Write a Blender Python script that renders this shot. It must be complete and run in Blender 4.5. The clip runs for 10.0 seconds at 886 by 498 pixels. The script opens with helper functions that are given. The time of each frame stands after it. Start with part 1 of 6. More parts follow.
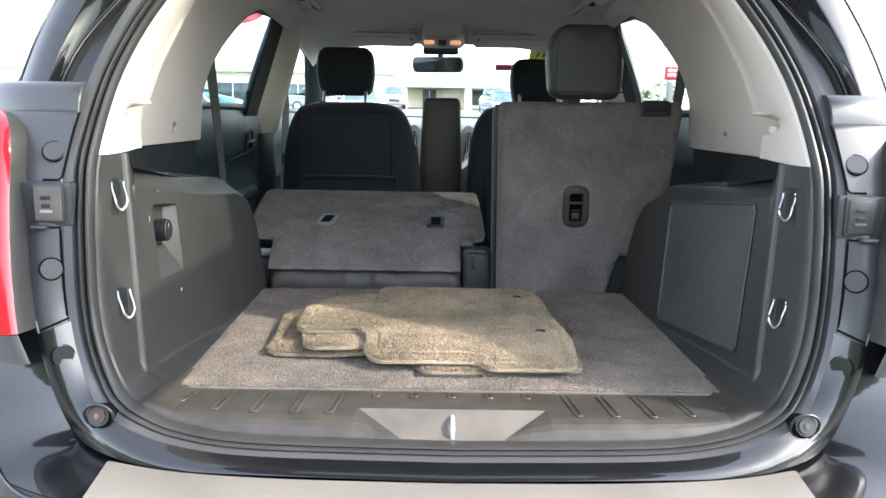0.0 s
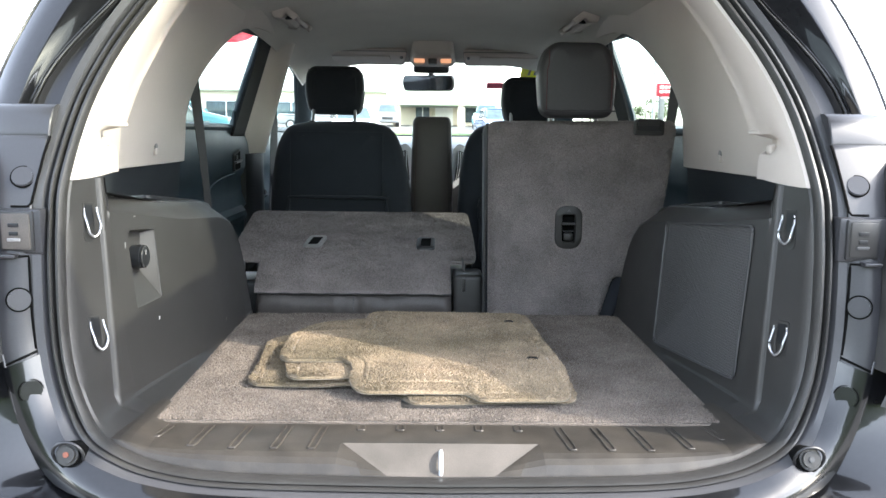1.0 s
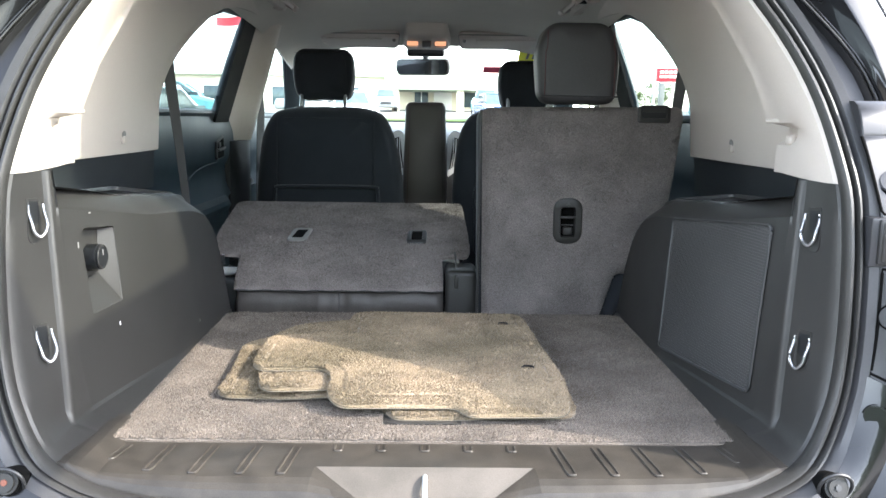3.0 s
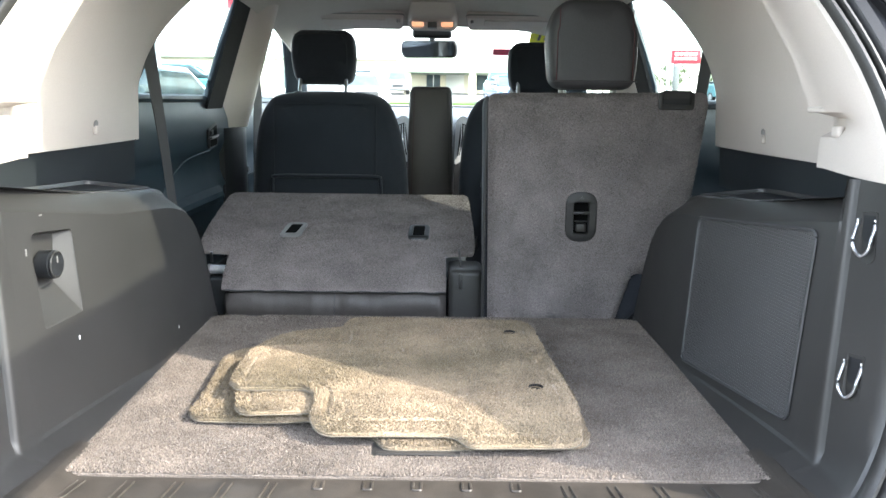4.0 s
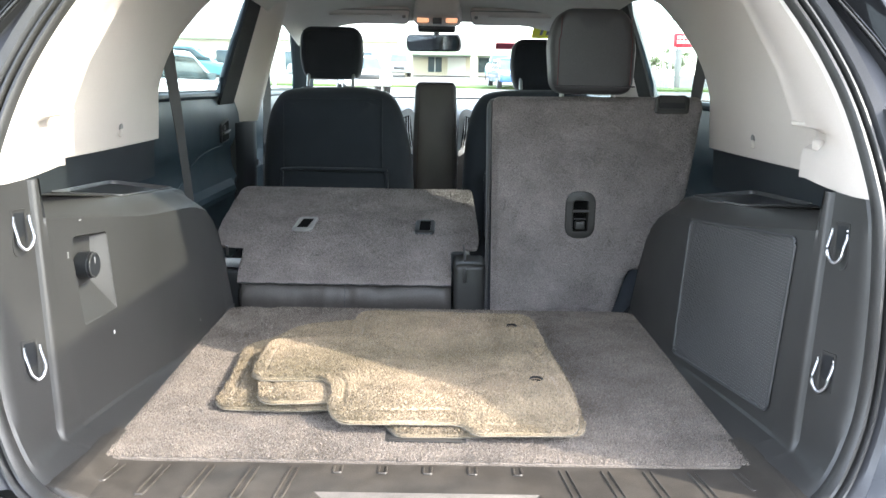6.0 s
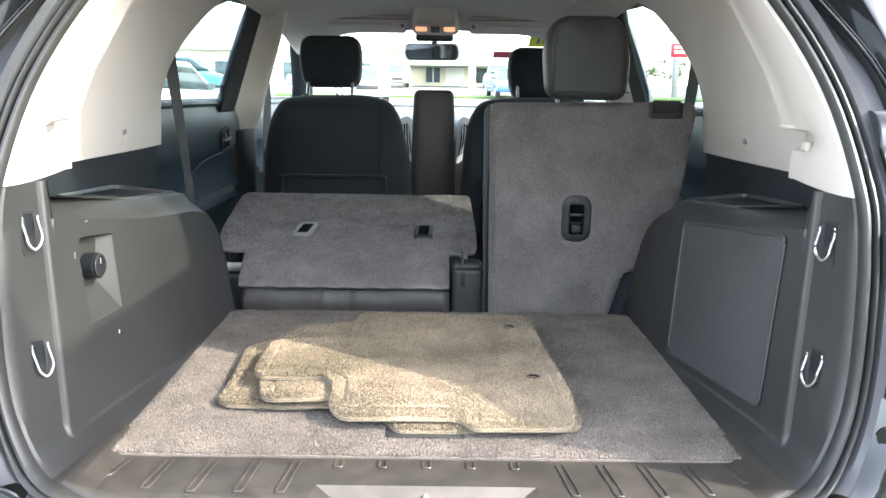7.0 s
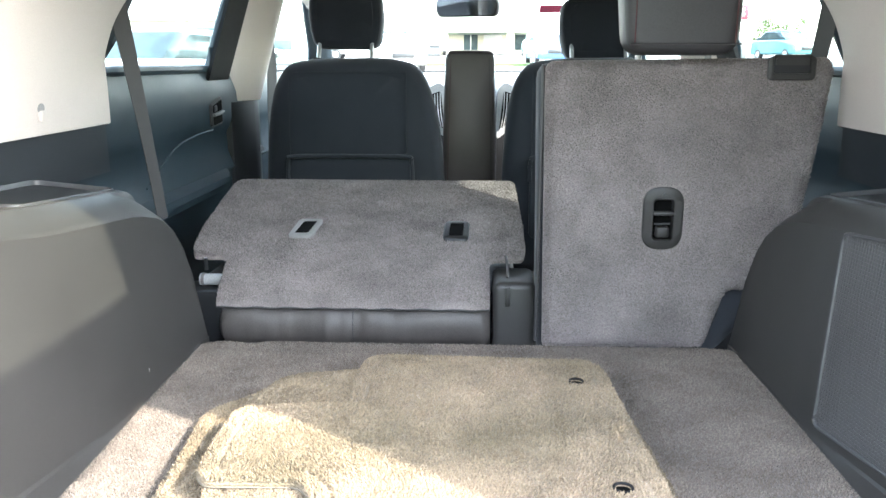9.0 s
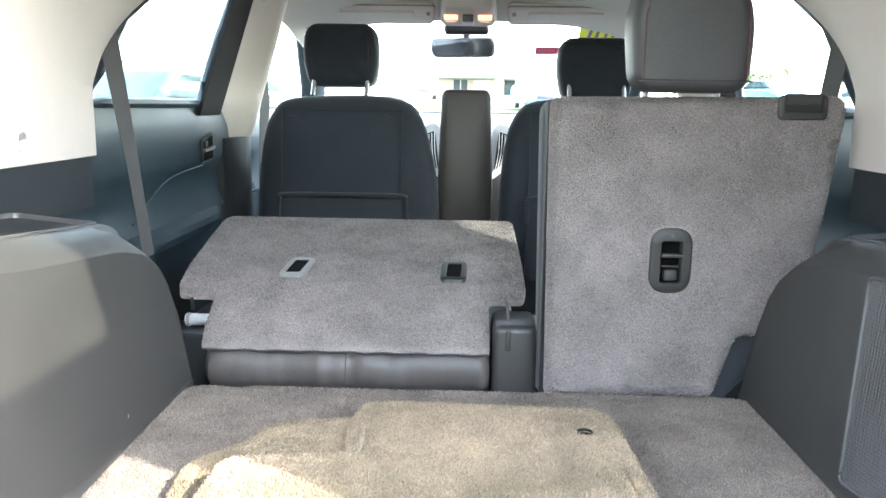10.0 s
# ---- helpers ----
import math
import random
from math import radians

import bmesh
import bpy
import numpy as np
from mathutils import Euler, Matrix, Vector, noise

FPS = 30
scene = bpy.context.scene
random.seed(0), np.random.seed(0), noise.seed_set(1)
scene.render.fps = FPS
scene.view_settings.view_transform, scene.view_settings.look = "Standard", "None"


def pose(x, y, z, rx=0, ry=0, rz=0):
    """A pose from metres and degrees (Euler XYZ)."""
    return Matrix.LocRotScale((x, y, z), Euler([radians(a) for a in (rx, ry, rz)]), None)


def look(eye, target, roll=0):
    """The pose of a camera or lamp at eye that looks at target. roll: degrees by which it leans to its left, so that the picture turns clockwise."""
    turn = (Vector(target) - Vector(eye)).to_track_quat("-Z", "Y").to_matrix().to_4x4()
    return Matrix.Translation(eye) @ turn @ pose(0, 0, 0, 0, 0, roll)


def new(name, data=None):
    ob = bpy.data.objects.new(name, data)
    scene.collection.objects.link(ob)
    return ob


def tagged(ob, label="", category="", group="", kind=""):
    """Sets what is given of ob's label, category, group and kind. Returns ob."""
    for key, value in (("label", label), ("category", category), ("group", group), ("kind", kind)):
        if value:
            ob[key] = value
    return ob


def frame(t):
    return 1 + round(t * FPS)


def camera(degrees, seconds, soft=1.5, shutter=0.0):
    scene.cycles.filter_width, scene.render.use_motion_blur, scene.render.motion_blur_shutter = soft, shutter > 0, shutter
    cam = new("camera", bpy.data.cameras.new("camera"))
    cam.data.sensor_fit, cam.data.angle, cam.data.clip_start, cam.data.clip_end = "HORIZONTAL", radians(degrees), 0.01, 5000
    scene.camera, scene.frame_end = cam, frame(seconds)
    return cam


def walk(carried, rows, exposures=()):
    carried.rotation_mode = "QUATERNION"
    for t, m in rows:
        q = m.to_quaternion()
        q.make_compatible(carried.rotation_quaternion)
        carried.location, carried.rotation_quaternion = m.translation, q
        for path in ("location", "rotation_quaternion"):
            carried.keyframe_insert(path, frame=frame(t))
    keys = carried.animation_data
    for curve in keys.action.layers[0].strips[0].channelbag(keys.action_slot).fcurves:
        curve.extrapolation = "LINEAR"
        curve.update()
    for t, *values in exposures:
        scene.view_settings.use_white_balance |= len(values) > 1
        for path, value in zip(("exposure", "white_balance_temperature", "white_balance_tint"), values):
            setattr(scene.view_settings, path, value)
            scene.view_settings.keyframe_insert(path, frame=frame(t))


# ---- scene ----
cam = camera(58.0, 10.0)
PATH = [
    (0, (-0.012, -0.012, 1.232), (0.003, 1.96, 0.902), 1.0),
    (0.5, (-0.002, 0.005, 1.235), (0.017, 1.982, 0.938), 0.7),
    (1, (0.0, 0.043, 1.239), (0.029, 2.021, 0.951), 0.7),
    (1.5, (0.017, 0.04, 1.241), (0.052, 2.018, 0.949), 0.6),
    (2, (0.023, 0.035, 1.245), (0.062, 2.012, 0.948), 0.5),
    (2.5, (0.023, 0.082, 1.239), (0.06, 2.058, 0.93), 0.5),
    (2.7, (0.018, 0.12, 1.241), (0.056, 2.095, 0.927), 0.7),
    (3.8, (0.045, 0.313, 1.252), (0.055, 2.281, 0.893), 0.7),
    (4, (0.047, 0.34, 1.254), (0.049, 2.306, 0.888), 0.7),
    (4.5, (0.046, 0.38, 1.254), (0.028, 2.341, 0.864), 0.8),
    (5, (0.053, 0.38, 1.259), (0.036, 2.336, 0.841), 0.7),
    (5.5, (0.052, 0.322, 1.29), (0.04, 2.278, 0.871), 0.7),
    (5.7, (0.038, 0.292, 1.298), (0.034, 2.248, 0.882), 0.9),
    (6.8, (0.032, 0.191, 1.308), (0.04, 2.153, 0.921), 0.8),
    (7, (0.035, 0.218, 1.294), (0.039, 2.181, 0.91), 0.8),
    (7.5, (0.045, 0.353, 1.253), (0.026, 2.314, 0.862), 0.7),
    (8, (0.049, 0.51, 1.241), (-0.01, 2.468, 0.839), 0.3),
    (8.5, (0.041, 0.651, 1.251), (-0.05, 2.603, 0.823), 0.0),
    (9, (0.035, 0.739, 1.272), (-0.056, 2.684, 0.813), -0.0),
    (9.5, (0.024, 0.781, 1.279), (-0.047, 2.735, 0.859), 0.7),
    (10, (0.012, 0.8, 1.255), (-0.05, 2.768, 0.9), 0.8),
]
walk(cam, [(t, look(eye, target, roll)) for t, eye, target, roll in PATH],
     exposures=((0.0, 3.26), (1.5, 3.42), (2.5, 3.46), (4.5, 3.85), (7.0, 3.8), (8.5, 4.32), (10.0, 4.95)))

# ---- light ----
SUN_AZ, SUN_EL = 106.5, 38.5   # degrees: azimuth from straight ahead towards the right, height
world = bpy.data.worlds.new("sky")
scene.world = world
world.use_nodes = True
wn = world.node_tree
bg = wn.nodes["Background"]
sky = wn.nodes.new("ShaderNodeTexSky")
sky.sky_type = "NISHITA"
sky.sun_disc = False
sky.sun_elevation = radians(SUN_EL)
sky.sun_rotation = radians(SUN_AZ)
sky.air_density, sky.dust_density, sky.ozone_density = 1.0, 1.0, 1.0
hs = wn.nodes.new("ShaderNodeHueSaturation")
hs.inputs["Saturation"].default_value = 0.5
wn.links.new(sky.outputs[0], hs.inputs["Color"])
wn.links.new(hs.outputs[0], bg.inputs["Color"])
bg.inputs["Strength"].default_value = 0.22
sun = new("sun", bpy.data.lights.new("sun", "SUN"))
sun.data.energy, sun.data.angle, sun.data.color = 1.3, radians(0.8), (1.0, 0.93, 0.81)
a, e = radians(SUN_AZ), radians(SUN_EL)
SUN_DIR = Vector((math.sin(a) * math.cos(e), math.cos(a) * math.cos(e), math.sin(e)))
sun.matrix_world = look(SUN_DIR * 20, (0, 0, 0))


# ---- materials ----
def material(name, color, rough=0.6, metal=0.0, var=0.15, scale=8.0, grain=300.0, bump=0.15, dist=0.001,
             second=None, coat=0.0, sheen=0.0, spec=0.5, blotch=0.0, blotch_scale=45.0, stretch=(1, 1, 1), island=0.0):
    m = bpy.data.materials.new(name)
    m.use_nodes = True
    nt = m.node_tree
    b = nt.nodes["Principled BSDF"]
    tc = nt.nodes.new("ShaderNodeTexCoord")
    mp = nt.nodes.new("ShaderNodeMapping")
    mp.inputs["Scale"].default_value = stretch
    nt.links.new(tc.outputs["Object"], mp.inputs["Vector"])

    def noise_node(sc, detail):
        n = nt.nodes.new("ShaderNodeTexNoise")
        n.inputs["Scale"].default_value, n.inputs["Detail"].default_value = sc, detail
        nt.links.new(mp.outputs[0], n.inputs["Vector"])
        return n
    big, fine = noise_node(scale, 4), noise_node(grain, 2)
    c = Vector(color)
    second = Vector(second) if second else c * (1 - var)
    ramp = nt.nodes.new("ShaderNodeValToRGB")
    ramp.color_ramp.elements[0].position, ramp.color_ramp.elements[1].position = 0.35, 0.65
    ramp.color_ramp.elements[0].color = (*second, 1)
    ramp.color_ramp.elements[1].color = (*c, 1)
    nt.links.new(big.outputs["Fac"], ramp.inputs["Fac"])
    mix = nt.nodes.new("ShaderNodeMix")
    mix.data_type, mix.blend_type = "RGBA", "MULTIPLY"
    mix.inputs["Factor"].default_value = min(1.0, var * 2.5)
    nt.links.new(ramp.outputs["Color"], mix.inputs["A"])
    fr = nt.nodes.new("ShaderNodeValToRGB")
    fr.color_ramp.elements[0].position, fr.color_ramp.elements[1].position = 0.3, 0.7
    fr.color_ramp.elements[0].color, fr.color_ramp.elements[1].color = (0.45, 0.45, 0.45, 1), (1.25, 1.25, 1.25, 1)
    nt.links.new(fine.outputs["Fac"], fr.inputs["Fac"])
    nt.links.new(fr.outputs["Color"], mix.inputs["B"])
    colour = mix.outputs["Result"]
    if blotch:
        patch = noise_node(blotch_scale, 3)
        patch.inputs["Distortion"].default_value = 0.3
        pr = nt.nodes.new("ShaderNodeValToRGB")
        pr.color_ramp.elements[0].position, pr.color_ramp.elements[1].position = 0.35, 0.62
        lo, hi = 1 - blotch, 1 + blotch * 0.35
        pr.color_ramp.elements[0].color, pr.color_ramp.elements[1].color = (lo, lo, lo, 1), (hi, hi, hi, 1)
        nt.links.new(patch.outputs["Fac"], pr.inputs["Fac"])
        m2 = nt.nodes.new("ShaderNodeMix")
        m2.data_type, m2.blend_type = "RGBA", "MULTIPLY"
        m2.inputs["Factor"].default_value = 1.0
        nt.links.new(colour, m2.inputs["A"])
        nt.links.new(pr.outputs["Color"], m2.inputs["B"])
        colour = m2.outputs["Result"]
    if island:
        geo, ir = nt.nodes.new("ShaderNodeNewGeometry"), nt.nodes.new("ShaderNodeMapRange")
        ir.inputs["To Min"].default_value, ir.inputs["To Max"].default_value = 1 - island, 1 + island
        nt.links.new(geo.outputs["Random Per Island"], ir.inputs["Value"])
        m3 = nt.nodes.new("ShaderNodeMix")
        m3.data_type, m3.blend_type = "RGBA", "MULTIPLY"
        m3.inputs["Factor"].default_value = 1.0
        nt.links.new(colour, m3.inputs["A"])
        nt.links.new(ir.outputs[0], m3.inputs["B"])
        colour = m3.outputs["Result"]
    nt.links.new(colour, b.inputs["Base Color"])
    b.inputs["Metallic"].default_value = metal
    b.inputs["Specular IOR Level"].default_value = spec
    b.inputs["Coat Weight"].default_value = coat
    b.inputs["Coat Roughness"].default_value = 0.05
    b.inputs["Sheen Weight"].default_value = sheen
    b.inputs["Sheen Roughness"].default_value = 0.5
    rr = nt.nodes.new("ShaderNodeMapRange")
    rr.inputs["To Min"].default_value, rr.inputs["To Max"].default_value = max(0.02, rough - 0.08), min(1.0, rough + 0.08)
    nt.links.new(big.outputs["Fac"], rr.inputs["Value"])
    nt.links.new(rr.outputs[0], b.inputs["Roughness"])
    if bump:
        bp = nt.nodes.new("ShaderNodeBump")
        bp.inputs["Strength"].default_value, bp.inputs["Distance"].default_value = bump, dist
        nt.links.new(fine.outputs["Fac"], bp.inputs["Height"])
        nt.links.new(bp.outputs[0], b.inputs["Normal"])
    return m


def emitter(name, color, strength):
    m = bpy.data.materials.new(name)
    m.use_nodes = True
    b = m.node_tree.nodes["Principled BSDF"]
    b.inputs["Base Color"].default_value = (*color, 1)
    b.inputs["Emission Color"].default_value = (*color, 1)
    b.inputs["Emission Strength"].default_value = strength
    return m


def glass_material(name, tint, gloss=0.06):
    m = bpy.data.materials.new(name)
    m.use_nodes = True
    nt = m.node_tree
    out = nt.nodes["Material Output"]
    tr, gl = nt.nodes.new("ShaderNodeBsdfTransparent"), nt.nodes.new("ShaderNodeBsdfGlossy")
    tr.inputs["Color"].default_value = (*tint, 1)
    gl.inputs["Roughness"].default_value = 0.02
    mix = nt.nodes.new("ShaderNodeMixShader")
    mix.inputs[0].default_value = gloss
    nt.links.new(tr.outputs[0], mix.inputs[1])
    nt.links.new(gl.outputs[0], mix.inputs[2])
    nt.links.new(mix.outputs[0], out.inputs["Surface"])
    return m


BEIGE = material("beige_trim", (0.50, 0.446, 0.405), 0.6, var=0.06, scale=5, grain=700, bump=0.1, dist=0.0004)
LINER = material("headliner_cloth", (0.50, 0.47, 0.42), 0.9, var=0.1, scale=5, grain=900, bump=0.25, dist=0.0006, sheen=0.2)
BLACK_PLASTIC = material("black_grained_plastic", (0.030, 0.029, 0.0282), 0.43, spec=0.36, var=0.16, scale=6, grain=1100, bump=0.25, dist=0.0003)
DARK_PLASTIC = material("dark_plastic", (0.013, 0.014, 0.016), 0.4, spec=0.35, var=0.12, scale=7, grain=1000, bump=0.2, dist=0.0003)
RUBBER = material("black_rubber", (0.016, 0.016, 0.017), 0.42, var=0.15, scale=12, grain=500, bump=0.1, dist=0.0004)
PAINT = material("black_car_paint", (0.005, 0.0052, 0.006), 0.3, var=0.2, scale=9, grain=120, bump=0.02, dist=0.0003, coat=0.65, spec=0.15)
JAMB = material("dull_black_paint", (0.028, 0.028, 0.031), 0.38, var=0.06, scale=5, grain=400, bump=0.03, dist=0.0003, coat=0.08, spec=0.35)
FLANGE = material("grey_flange_paint", (0.035, 0.035, 0.038), 0.5, var=0.08, scale=6, grain=400, bump=0.03, dist=0.0003)
CARPET = material("grey_carpet", (0.153, 0.128, 0.109), 1.0, var=0.25, scale=9, grain=420, bump=0.6, dist=0.003, sheen=0.15, spec=0.1, blotch=0.14, blotch_scale=15, island=0.26)
SEAT_CARPET = material("dark_grey_carpet", (0.222, 0.196, 0.188), 1.0, var=0.25, scale=8, grain=420, bump=0.6, dist=0.003, sheen=0.15, spec=0.1, blotch=0.13, blotch_scale=14, island=0.26)
MAT_PILE = material("tan_mat_pile", (0.252, 0.194, 0.134), 1.0, var=0.3, scale=4, grain=380, bump=0.6, dist=0.004, sheen=0.15, spec=0.1, blotch=0.14, blotch_scale=24, second=(0.115, 0.093, 0.060), island=0.17)
MAT_EDGE = material("tan_edge_yarn", (0.15, 0.13, 0.10), 0.9, var=0.3, scale=60, grain=500, bump=0.4, dist=0.001)
ROLL_VINYL = material("grey_black_vinyl", (0.066, 0.059, 0.055), 0.5, spec=0.4, var=0.2, scale=9, grain=600, bump=0.25, dist=0.0006)
VINYL = material("black_vinyl", (0.037, 0.036, 0.038), 0.48, spec=0.45, var=0.15, scale=9, grain=600, bump=0.2, dist=0.0005)
CONSOLE_VINYL = material("console_vinyl", (0.076, 0.063, 0.063), 0.42, spec=0.6, var=0.12, scale=9, grain=600, bump=0.2, dist=0.0005)
CLOTH = material("black_seat_cloth", (0.025, 0.0285, 0.036), 0.85, var=0.15, scale=10, grain=900, bump=0.35, dist=0.0006, sheen=0.14, spec=0.25)
DOOR_TRIM = material("blue_black_door_trim", (0.014, 0.028, 0.038), 0.5, var=0.12, scale=7, grain=900, bump=0.2, dist=0.0003)
BAND_PLASTIC = material("grey_black_band_plastic", (0.024, 0.028, 0.032), 0.42, var=0.12, scale=7, grain=900, bump=0.2, dist=0.0003)
DUSTY_PLASTIC = material("dusty_black_plastic", (0.036, 0.031, 0.026), 0.46, spec=0.32, var=0.2, scale=11, grain=800, bump=0.25, dist=0.0004, second=(0.028, 0.025, 0.022), blotch=0.3, blotch_scale=30)
# dust and wear, with the sky's sheen also put into the paler colour
WORN_SHEEN_PLASTIC = material("worn_plastic_with_sky_sheen", (0.088, 0.078, 0.070), 0.55, spec=0.3, var=0.15, scale=14, grain=900, bump=0.25, dist=0.0004, second=(0.060, 0.054, 0.048))
CHROME = material("chrome", (0.3, 0.3, 0.31), 0.3, metal=1.0, var=0.05, bump=0)
SILVER = material("silver_plastic", (0.42, 0.43, 0.44), 0.35, metal=0.3, var=0.08, bump=0.05)
GREY_TRIM = material("grey_edge_plastic", (0.042, 0.042, 0.044), 0.4, var=0.1, scale=8, grain=900, bump=0.1, dist=0.0003)
GRILLE = material("grey_grille_plastic", (0.062, 0.060, 0.060), 0.45, var=0.1, scale=8, grain=900, bump=0.1, dist=0.0003)
# near-black, so the shade inside holes and gaps is in the colour
WELL = material("unlit_black_cavity", (0.004, 0.004, 0.004), 0.9, var=0.1, spec=0.05, bump=0)
MATTE_BLACK = material("matte_black_plastic", (0.011, 0.011, 0.012), 0.7, spec=0.15, var=0.12, scale=9, grain=900, bump=0.2, dist=0.0003)
SEAL = material("dusty_seal_rubber", (0.028, 0.027, 0.026), 0.4, spec=0.38, var=0.2, scale=12, grain=500, bump=0.06, dist=0.0004)
RUST = material("rusty_screw", (0.22, 0.07, 0.04), 0.7, var=0.3, bump=0)
GREY_PLASTIC = material("grey_plastic", (0.21, 0.205, 0.2), 0.5, var=0.15, scale=9, grain=900, bump=0.2, dist=0.0003)
BUMPER = material("taupe_bumper_plastic", (0.125, 0.113, 0.10), 0.6, var=0.2, scale=6, grain=700, bump=0.25, dist=0.0005)
RED_LENS = material("red_lamp_lens", (0.55, 0.012, 0.02), 0.12, var=0.15, scale=20, grain=60, bump=0.1, dist=0.001, coat=0.15, spec=0.3)
MIRROR = material("mirror_glass", (0.8, 0.82, 0.84), 0.02, metal=1.0, var=0.0, bump=0)
THREAD = material("red_thread", (0.07, 0.022, 0.025), 0.8, var=0.2, bump=0)
STRAP = material("seat_belt_webbing", (0.055, 0.052, 0.052), 0.75, var=0.1, scale=20, grain=900, bump=0.4, dist=0.0005)
AMBER = emitter("lit_amber_lens", (1.0, 0.48, 0.27), 0.075)
LAMP_WHITE = emitter("lit_dome_lens", (1.0, 0.75, 0.5), 0.15)
WINDSHIELD = glass_material("clear_glass", (0.95, 0.98, 0.96), 0.05)
TINTED_GLASS = glass_material("privacy_glass", (0.72, 0.74, 0.70), 0.03)
PRIVACY_PANE = glass_material("tinted_rear_door_glass", (0.66, 0.71, 0.70), 0.05)
SIDE_GLASS = glass_material("tinted_side_glass", (0.86, 0.92, 0.9), 0.05)
RED_FILM = material("red_sticker", (0.75, 0.03, 0.12), 0.5, var=0.05, bump=0)
YELLOW_FILM = material("yellow_sticker", (0.9, 0.85, 0.02), 0.5, var=0.05, bump=0)
ASPHALT = material("pale_worn_asphalt", (0.19, 0.184, 0.176), 0.9, var=0.3, scale=0.6, grain=60, bump=0.5, dist=0.01)
GRASS = material("lawn_grass", (0.10, 0.16, 0.04), 1.0, var=0.4, scale=0.8, grain=20, bump=0.6, dist=0.03)
STUCCO = material("cream_stucco", (0.72, 0.66, 0.52), 0.9, var=0.08, scale=0.6, grain=12, bump=0.2, dist=0.01)
FASCIA = material("white_fascia", (0.82, 0.82, 0.80), 0.6, var=0.05, scale=0.4, grain=9, bump=0.05, dist=0.01)
GREEN_PANEL = material("pale_green_panel", (0.40, 0.47, 0.36), 0.6, var=0.08, scale=0.5, grain=9, bump=0.05, dist=0.01)
SHOP_GLASS = material("shop_window_glass", (0.06, 0.09, 0.10), 0.08, var=0.2, scale=0.7, grain=3, bump=0)
LEAF = material("leaves", (0.12, 0.17, 0.05), 0.7, var=0.5, scale=1.2, grain=9, bump=0)
BARK = material("bark", (0.12, 0.09, 0.06), 0.9, var=0.3, scale=6, grain=30, bump=0.6, dist=0.01)
POLE = material("painted_pole", (0.55, 0.55, 0.54), 0.5, var=0.1, bump=0)
SIGN_RED = material("sign_red", (0.55, 0.03, 0.05), 0.5, var=0.1, bump=0)
SIGN_WHITE = material("sign_white", (0.8, 0.8, 0.78), 0.5, var=0.05, bump=0)


# ---- mesh helpers ----
PLACES = {}


def place_of(ob):
    return PLACES.get(ob.name, Vector((0, 0, 0)))


def thing(name, at, label, category, kind="", group=""):
    ob = new(name)
    ob.empty_display_size = 0.05
    ob.location = at
    PLACES[ob.name] = Vector(at)
    return tagged(ob, label, category, group, kind)


def part(name, bm, mat, parent=None, label="", smooth=True, category="", kind="", group="", sharp=40):
    """Links a bmesh, given in world places, as one mesh under its parent."""
    at = place_of(parent) if parent else Vector((0, 0, 0))
    bm.normal_update()
    if any(at):
        bmesh.ops.translate(bm, verts=bm.verts, vec=-at)
    me = bpy.data.meshes.new(name)
    bm.to_mesh(me)
    bm.free()
    for m in (mat if isinstance(mat, (list, tuple)) else [mat]):
        me.materials.append(m)
    if smooth:
        me.shade_smooth()
        me.set_sharp_from_angle(angle=radians(sharp))
    ob = new(name, me)
    if parent:
        ob.parent = parent
        PLACES[ob.name] = at
    return tagged(ob, label, category, group, kind)


def box(x0, x1, y0, y1, z0, z1, bev=0.0, seg=2, bm=None):
    out = bm or bmesh.new()
    t = bmesh.new()
    bmesh.ops.create_cube(t, size=1)
    for v in t.verts:
        v.co = Vector(((x0 + x1) / 2 + v.co.x * (x1 - x0), (y0 + y1) / 2 + v.co.y * (y1 - y0), (z0 + z1) / 2 + v.co.z * (z1 - z0)))
    if bev:
        bmesh.ops.bevel(t, geom=t.edges[:], offset=bev, segments=seg, affect="EDGES", profile=0.5)
    return merge(out, t)


def merge(dst, src):
    me = bpy.data.meshes.new("tmp")
    src.to_mesh(me)
    src.free()
    dst.from_mesh(me)
    bpy.data.meshes.remove(me)
    return dst


def turned(bm, m):
    bmesh.ops.transform(bm, matrix=m, verts=bm.verts)
    return bm


def loft(rings, closed=False, caps=False, bm=None):
    bm = bm or bmesh.new()
    vs = [[bm.verts.new(p) for p in r] for r in rings]
    n = len(rings[0])
    for a, b in zip(vs, vs[1:]):
        for i in range(n if closed else n - 1):
            j = (i + 1) % n
            bm.faces.new((a[i], a[j], b[j], b[i]))
    if caps:
        bm.faces.new(vs[0][::-1])
        bm.faces.new(vs[-1])
    bmesh.ops.recalc_face_normals(bm, faces=bm.faces[:])
    return bm


def thick(bm, d):
    """Gives a sheet the thickness d against its normals."""
    bm.normal_update()
    bmesh.ops.solidify(bm, geom=bm.faces[:], thickness=d)
    bmesh.ops.recalc_face_normals(bm, faces=bm.faces[:])
    return bm


def tube(path, r, n=8, closed=False, bm=None, flat=1.0):
    pts = [Vector(p) for p in path]
    rings = []
    up = Vector((0.13, 0.21, 0.97))
    for i, p in enumerate(pts):
        a = pts[i - 1] if (i > 0 or closed) else p
        b = pts[(i + 1) % len(pts)] if (i < len(pts) - 1 or closed) else p
        d = (b - a).normalized()
        u = d.cross(up).normalized()
        w = u.cross(d).normalized()
        rings.append([p + (u * math.cos(k) + w * math.sin(k) * flat) * r for k in [2 * math.pi * j / n for j in range(n)]])
    if closed:
        rings.append(rings[0])
    return loft(rings, closed=True, caps=not closed, bm=bm)


